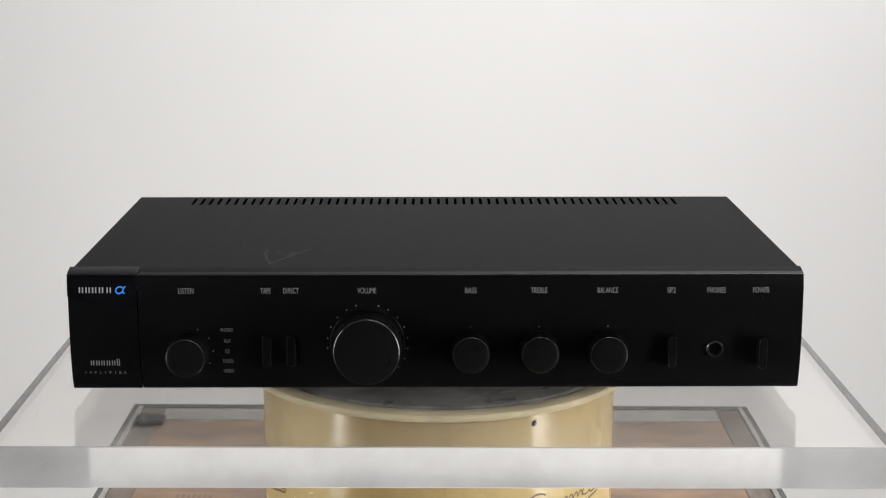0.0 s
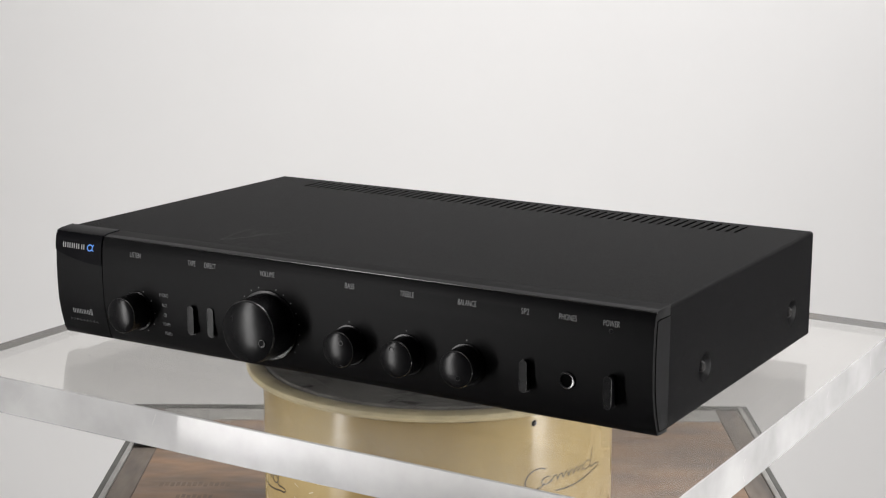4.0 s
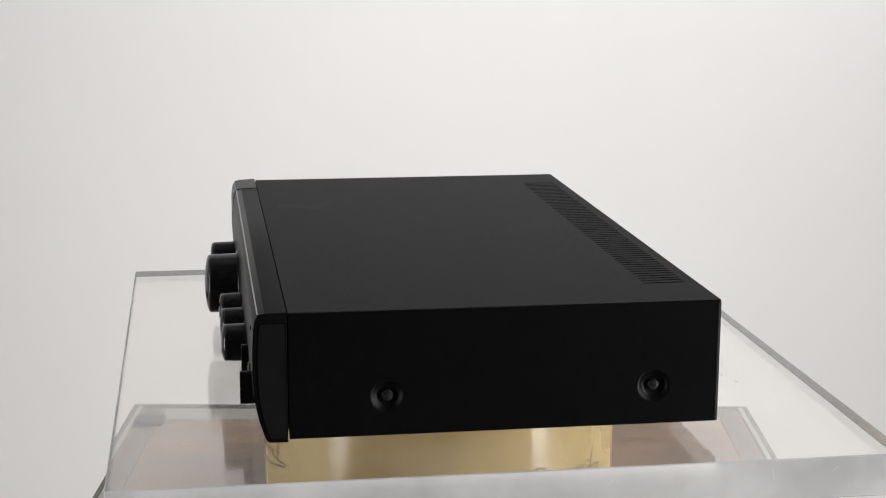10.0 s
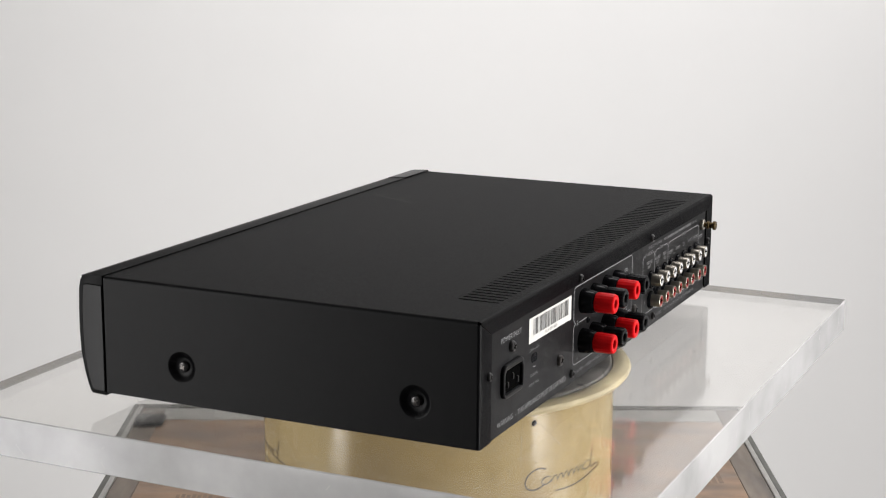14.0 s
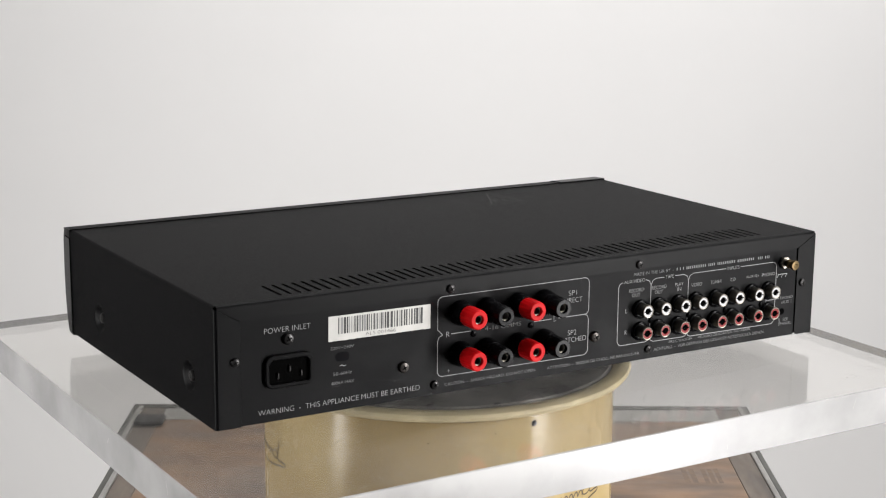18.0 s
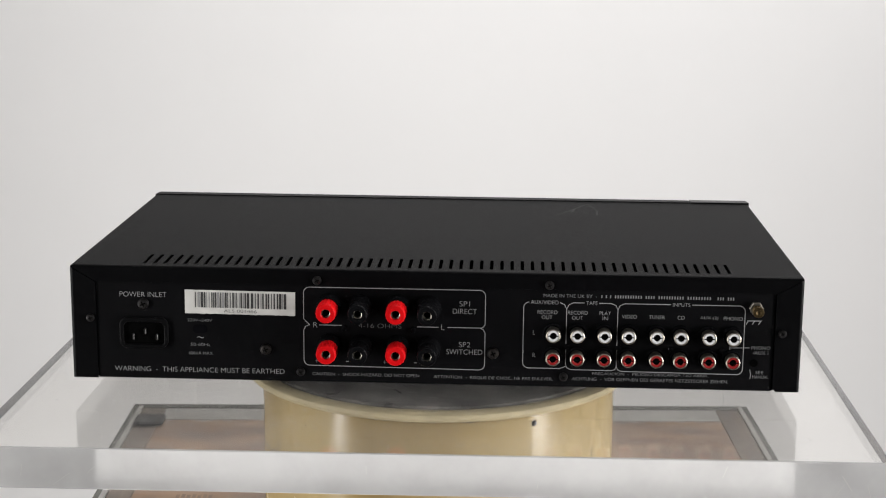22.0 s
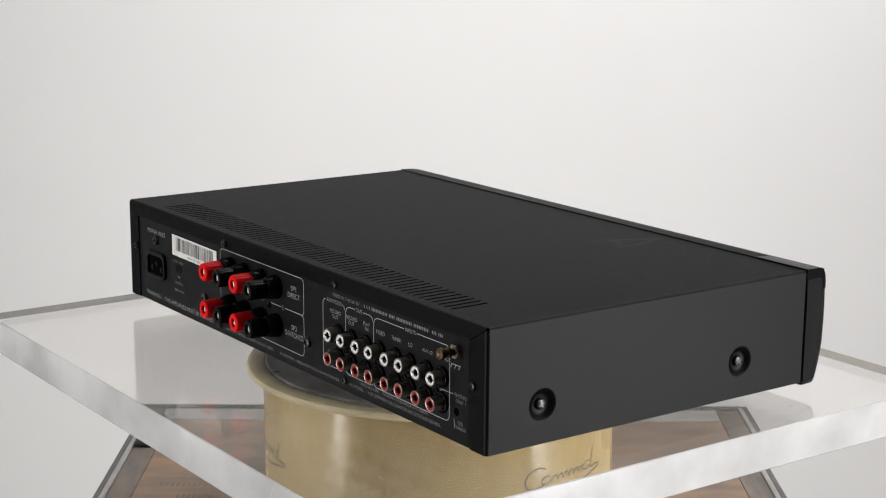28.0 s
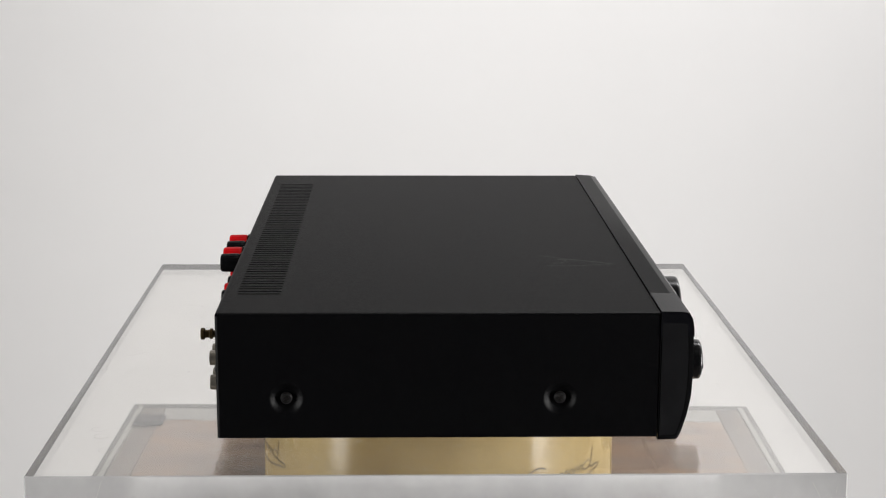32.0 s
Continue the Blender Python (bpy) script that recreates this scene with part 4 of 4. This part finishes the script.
    for x, z, r, mt in ((-0.0378, 0.0197, 0.0035, M_STEELSCREW), (0.0980, 0.0193, 0.0034, M_STEELSCREW), (0.0771, 0.0057, 0.0026, M_SCREW), (-0.0799, 0.0060, 0.0026, M_SCREW), (0.1711, 0.0459, 0.0034, M_SCREW), (-0.0818, 0.0245, 0.0019, M_BLACKPL), (-0.1123, 0.0243, 0.0019, M_BLACKPL), (-0.1428, 0.0240, 0.0019, M_BLACKPL), (-0.1734, 0.0240, 0.0019, M_BLACKPL), (0.0505, 0.0330, 0.0019, M_BLACKPL), (0.0098, 0.0330, 0.0019, M_BLACKPL)):
        screw(x, z, r, mt, amp, P)
    # flat black disc stands in for the dark inside of a hole
    part("access_hole", lathe([(0.0023, 0.0001), (0.0022, 0.0002), (0, 0.00005)], on_rear(-0.1920, 0.0163, P), 24), M_DARK, amp)
    part("voltage_window", sheet([rounded(-0.1416, -0.1330, 0.0284, 0.0336, 0.0022, 5)], 0.0003, on_rear(0, 0, P + 0.0002)), M_GLOSS, amp, "dark oval window")

    def put(text, x, z, w, h, ink=M_INK):
        words(text, w, h, on_rear(x, z, P), ink, amp)
    put("POWER INLET", 0.1711, 0.0522, 0.0282, 0.0030)
    put("220V~240V", 0.1374, 0.0370, 0.0148, 0.0017, M_INK_DIM)
    put("~", 0.1371, 0.0264, 0.0042, 0.0011)
    put("50-60Hz", 0.1373, 0.0220, 0.0118, 0.0018, M_INK_DIM)
    put("400VA MAX", 0.1373, 0.0166, 0.0146, 0.0018, M_INK_DIM)
    put("WARNING  -  THIS APPLIANCE MUST BE EARTHED", 0.1382, 0.0062, 0.1025, 0.0030)
    put("CAUTION  -  SHOCK HAZARD, DO NOT OPEN.", 0.0377, 0.0046, 0.0646, 0.0021, M_INK_DIM)
    put("ATTENTION  -  RISQUE DE CHOC, NE PAS ENLEVER.", -0.0382, 0.0043, 0.0709, 0.0021, M_INK_DIM)
    put("PRECAUCION  -  PELIGRO DESCARGA, NO ABRIR.", -0.1312, 0.0077, 0.0685, 0.0019, M_INK_DIM)
    put("ACHTUNG  -  VOR OEFFNEN DES GERAETES NETZSTECKER ZIEHEN.", -0.1312, 0.0044, 0.0925, 0.0019, M_INK_DIM)
    put("MADE IN THE UK BY  -", -0.0828, 0.0550, 0.0314, 0.0020, M_INK_DIM)
    marks = []
    for u0, u1 in ((-0.1010, -0.1024), (-0.1036, -0.1050), (-0.1062, -0.1074), (-0.1090, -0.1255), (-0.1270, -0.1330), (-0.1345, -0.1500), (-0.1515, -0.1660), (-0.1690, -0.1735), (-0.1750, -0.1795)):
        n = max(1, round((u0 - u1) / 0.00155))
        marks += [(u0 + (u1 - u0) * k / n, u0 + (u1 - u0) * (k + 0.46) / n) for k in range(n)]
    for x0, x1 in marks:
        bars([(-x0, -x1)], 0.0541 + lean(x0), 0.0559 + lean(x0), on_rear(0, 0, P), M_INK_DIM, amp, "printed_bar")
    put("SP1", -0.0206, 0.0496, 0.0062, 0.0031)
    put("DIRECT", -0.0208, 0.0450, 0.0142, 0.0031)
    put("SP2", -0.0208, 0.0246, 0.0066, 0.0031)
    put("SWITCHED", -0.0207, 0.0201, 0.0215, 0.0031)
    put("R", 0.0681, 0.0350, 0.0024, 0.0032)
    put("L", -0.0078, 0.0350, 0.0018, 0.0032)
    put("4-16 OHMS", 0.0296, 0.0351, 0.0256, 0.0026, M_INK_FAINT)
    for x in (0.0675, 0.0268):
        put("+", x, 0.0128, 0.0020, 0.0020, M_INK_DIM)
        put("-", x - 0.0185, 0.0128, 0.0018, 0.0004, M_INK_DIM)
    put("AUX/VIDEO", -0.0678, 0.0509, 0.0162, 0.0022)
    put("TAPE", -0.0956, 0.0509, 0.0066, 0.0022)
    put("INPUTS", -0.1482, 0.0509, 0.0100, 0.0022)
    put("RECORD", -0.0696, 0.0449, 0.0116, 0.0022)
    put("OUT", -0.0694, 0.0418, 0.0062, 0.0022)
    put("RECORD", -0.0875, 0.0449, 0.0116, 0.0022)
    put("OUT", -0.0873, 0.0418, 0.0062, 0.0022)
    put("PLAY", -0.1036, 0.0449, 0.0066, 0.0022)
    put("IN", -0.1037, 0.0418, 0.0032, 0.0022)
    for text, x, w in (("VIDEO", -0.1179, 0.0088), ("TUNER", -0.1340, 0.0092), ("CD", -0.1482, 0.0040), ("AUX (2)", -0.1647, 0.0104), ("PHONO", -0.1787, 0.0110)):
        put(text, x, 0.0431, w, 0.0022)
    put("L", -0.0620, 0.0324, 0.0013, 0.0027)
    put("R", -0.0621, 0.0185, 0.0016, 0.0027)
    put("PHONO", -0.1957, 0.0256, 0.0110, 0.0020, M_INK_DIM)
    put("/AUX 1", -0.1957, 0.0226, 0.0088, 0.0020, M_INK_DIM)
    put("SEE", -0.1956, 0.0106, 0.0046, 0.0019, M_INK_DIM)
    put("MANUAL", -0.1962, 0.0078, 0.0094, 0.0019, M_INK_DIM)
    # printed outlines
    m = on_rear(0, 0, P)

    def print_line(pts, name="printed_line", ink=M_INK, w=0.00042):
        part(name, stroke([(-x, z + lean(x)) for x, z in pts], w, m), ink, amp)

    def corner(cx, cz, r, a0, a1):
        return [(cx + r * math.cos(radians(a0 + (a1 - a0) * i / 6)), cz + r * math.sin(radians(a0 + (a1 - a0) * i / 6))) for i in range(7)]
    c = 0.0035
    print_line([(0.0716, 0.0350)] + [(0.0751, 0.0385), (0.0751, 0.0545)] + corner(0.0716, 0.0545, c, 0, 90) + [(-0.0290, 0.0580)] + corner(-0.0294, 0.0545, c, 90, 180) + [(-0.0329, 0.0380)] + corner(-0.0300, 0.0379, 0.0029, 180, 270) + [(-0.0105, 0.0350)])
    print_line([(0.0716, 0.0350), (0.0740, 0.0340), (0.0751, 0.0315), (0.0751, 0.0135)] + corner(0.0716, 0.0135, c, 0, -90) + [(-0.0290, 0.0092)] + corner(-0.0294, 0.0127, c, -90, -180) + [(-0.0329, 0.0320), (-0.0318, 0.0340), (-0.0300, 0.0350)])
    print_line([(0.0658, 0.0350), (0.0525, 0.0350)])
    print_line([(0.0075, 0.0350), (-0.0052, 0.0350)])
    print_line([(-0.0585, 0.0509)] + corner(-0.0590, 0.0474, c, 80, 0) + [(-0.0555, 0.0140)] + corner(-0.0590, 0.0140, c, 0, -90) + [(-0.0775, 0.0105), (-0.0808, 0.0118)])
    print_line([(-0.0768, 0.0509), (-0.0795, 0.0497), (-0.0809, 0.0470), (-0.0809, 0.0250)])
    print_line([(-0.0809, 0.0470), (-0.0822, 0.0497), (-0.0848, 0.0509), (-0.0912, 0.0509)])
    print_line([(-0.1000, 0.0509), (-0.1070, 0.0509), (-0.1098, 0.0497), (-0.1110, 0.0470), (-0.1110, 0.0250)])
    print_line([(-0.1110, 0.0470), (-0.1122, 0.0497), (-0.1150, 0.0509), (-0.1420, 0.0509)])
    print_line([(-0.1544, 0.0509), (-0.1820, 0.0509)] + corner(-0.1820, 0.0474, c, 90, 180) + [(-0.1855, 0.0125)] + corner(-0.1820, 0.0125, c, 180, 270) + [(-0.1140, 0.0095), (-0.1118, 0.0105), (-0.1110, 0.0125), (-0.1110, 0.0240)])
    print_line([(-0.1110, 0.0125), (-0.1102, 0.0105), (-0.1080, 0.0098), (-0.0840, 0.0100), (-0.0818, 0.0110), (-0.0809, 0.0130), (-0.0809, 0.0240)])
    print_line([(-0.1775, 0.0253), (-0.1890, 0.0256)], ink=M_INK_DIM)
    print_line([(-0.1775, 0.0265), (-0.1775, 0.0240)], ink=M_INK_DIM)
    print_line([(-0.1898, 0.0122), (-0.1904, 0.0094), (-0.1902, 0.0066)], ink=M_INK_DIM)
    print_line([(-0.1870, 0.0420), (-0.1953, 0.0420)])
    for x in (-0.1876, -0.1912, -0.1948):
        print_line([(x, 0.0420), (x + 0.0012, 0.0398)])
    # white label with a bar code
    q = on_rear(0.1131, 0.0482, P) @ Matrix.Rotation(radians(-0.4), 4, "Z")
    rnd = random.Random(3)
    edge = [(-0.0330, 0.0072), (-0.0330, -0.0072)] + [(-0.0330 + 0.066 * i / 40, -0.0072 + rnd.uniform(-0.00018, 0.00012)) for i in range(1, 40)] + [(0.0330, -0.0072), (0.0330, 0.0072)]
    lab = part("label", sheet([edge], 0.00025, q @ Matrix.Translation((0, 0, 0.0003))), M_LABEL, amp, "worn white paper label with a bar code")
    u = -0.0268
    qq = q @ Matrix.Translation((0, 0, 0.0003))
    while u < 0.0265:
        w = rnd.choice((0.0005, 0.0005, 0.0009, 0.0014))
        bars([(u, u + w)], -0.0034, 0.0060, qq, M_BAR if rnd.random() < 0.75 else M_BAR_GREY, lab, "code_bar")
        u += w + rnd.choice((0.0005, 0.0005, 0.0010))
    words("AL5 001466", 0.0196, 0.0019, qq @ Matrix.Translation((0.0002, -0.0052, 0)), M_BAR, lab)


def amplifier():
    amp = new("amplifier")
    amp.location = (0, 0, DECK)
    tagged(amp, "slim black stereo amplifier standing on a clear acrylic sheet", "amplifier")
    cover(amp)
    flanges(amp)
    front(amp)
    rear(amp)
    for x, s in ((X1, 1), (X0, -1)):
        for y in (-0.0602, 0.0872):
            side_screw(x, s, y, 0.0214, amp)
    for x in (-0.165, 0.160):
        for y in (-0.065, 0.070):
            z = -FOOT + 0.0004 - TILT * x
            part("foot", lathe([(0, z), (0.0075, z), (0.0083, z + 0.0007), (0.0090, -0.0003), (0, -0.0003)], Matrix.Translation((x, y, 0)), 28), M_RUBBER, amp, "round black rubber foot", True)
    # light scuffs on the cover
    top = Matrix.Translation((0, 0, ZT))
    rnd = random.Random(12)
    bm = bmesh.new()
    for pts in ([(-0.1075, -0.062), (-0.1085, -0.076), (-0.1050, -0.094), (-0.1020, -0.104)], [(-0.1035, -0.104), (-0.0960, -0.090), (-0.0880, -0.074), (-0.0800, -0.060)], [(-0.1010, -0.100), (-0.0930, -0.084), (-0.0905, -0.071)], [(-0.1020, -0.066), (-0.0985, -0.075), (-0.0935, -0.076), (-0.0900, -0.070)]):
        for s in (0.0, 0.0011):
            stroke([(x + s + rnd.uniform(-0.0004, 0.0004), y + s) for x, y in pts], 0.0003, top, bm, lift=0.00005)
    for _ in range(60):
        x, y, t = rnd.uniform(X0, X1) * 0.95, rnd.uniform(-0.10, 0.075), rnd.uniform(0, 6.28)
        ln = rnd.uniform(0.0003, 0.0009)
        stroke([(x, y), (x + ln * math.cos(t), y + ln * math.sin(t))], 0.0004, top, bm, lift=0.00005)
    tagged(part("scuffs", bm, mat("pale scuff", (0.05, 0.05, 0.047), 0.8), amp, "faint pale scuffs and dust"), kind="stuff")
    for o in amp.children:
        o.matrix_basis = Matrix.Translation((0, 0, FOOT)) @ Matrix.Rotation(-math.atan(TILT), 4, "Y")
    return amp


room()
pedestal()
drum()
PLATTER = platter()
ACRYLIC = acrylic()
AMP = amplifier()

# the motor turns the platter, the sheet and the amplifier together: (seconds, degrees)
TURN = [(0, 0.46), (0.5, -1.98), (1, -5.9), (1.5, -10.02), (2, -14.24), (3, -22.81), (4, -31.15), (5, -39.47), (6, -47.84), (7, -56.29), (8, -64.67), (9, -73), (10, -81.38), (11, -89.82), (12, -98.27), (13, -106.7), (14, -115.17), (15, -123.68), (16, -132.18), (17, -140.64), (18, -149.09), (19, -157.38), (20, -165.67), (21, -174.09), (22, -182.56), (23, -191.14), (24, -199.85), (25, -208.65), (26, -217.36), (27, -226.07), (28, -234.76), (29, -243.26), (30, -251.62), (31, -260), (32, -268.57)]


def motions():
    for thing in (PLATTER, ACRYLIC, AMP):
        z = thing.location.z
        walk(thing, [(t, pose(0, 0, z, 0, 0, a)) for t, a in TURN])


motions()
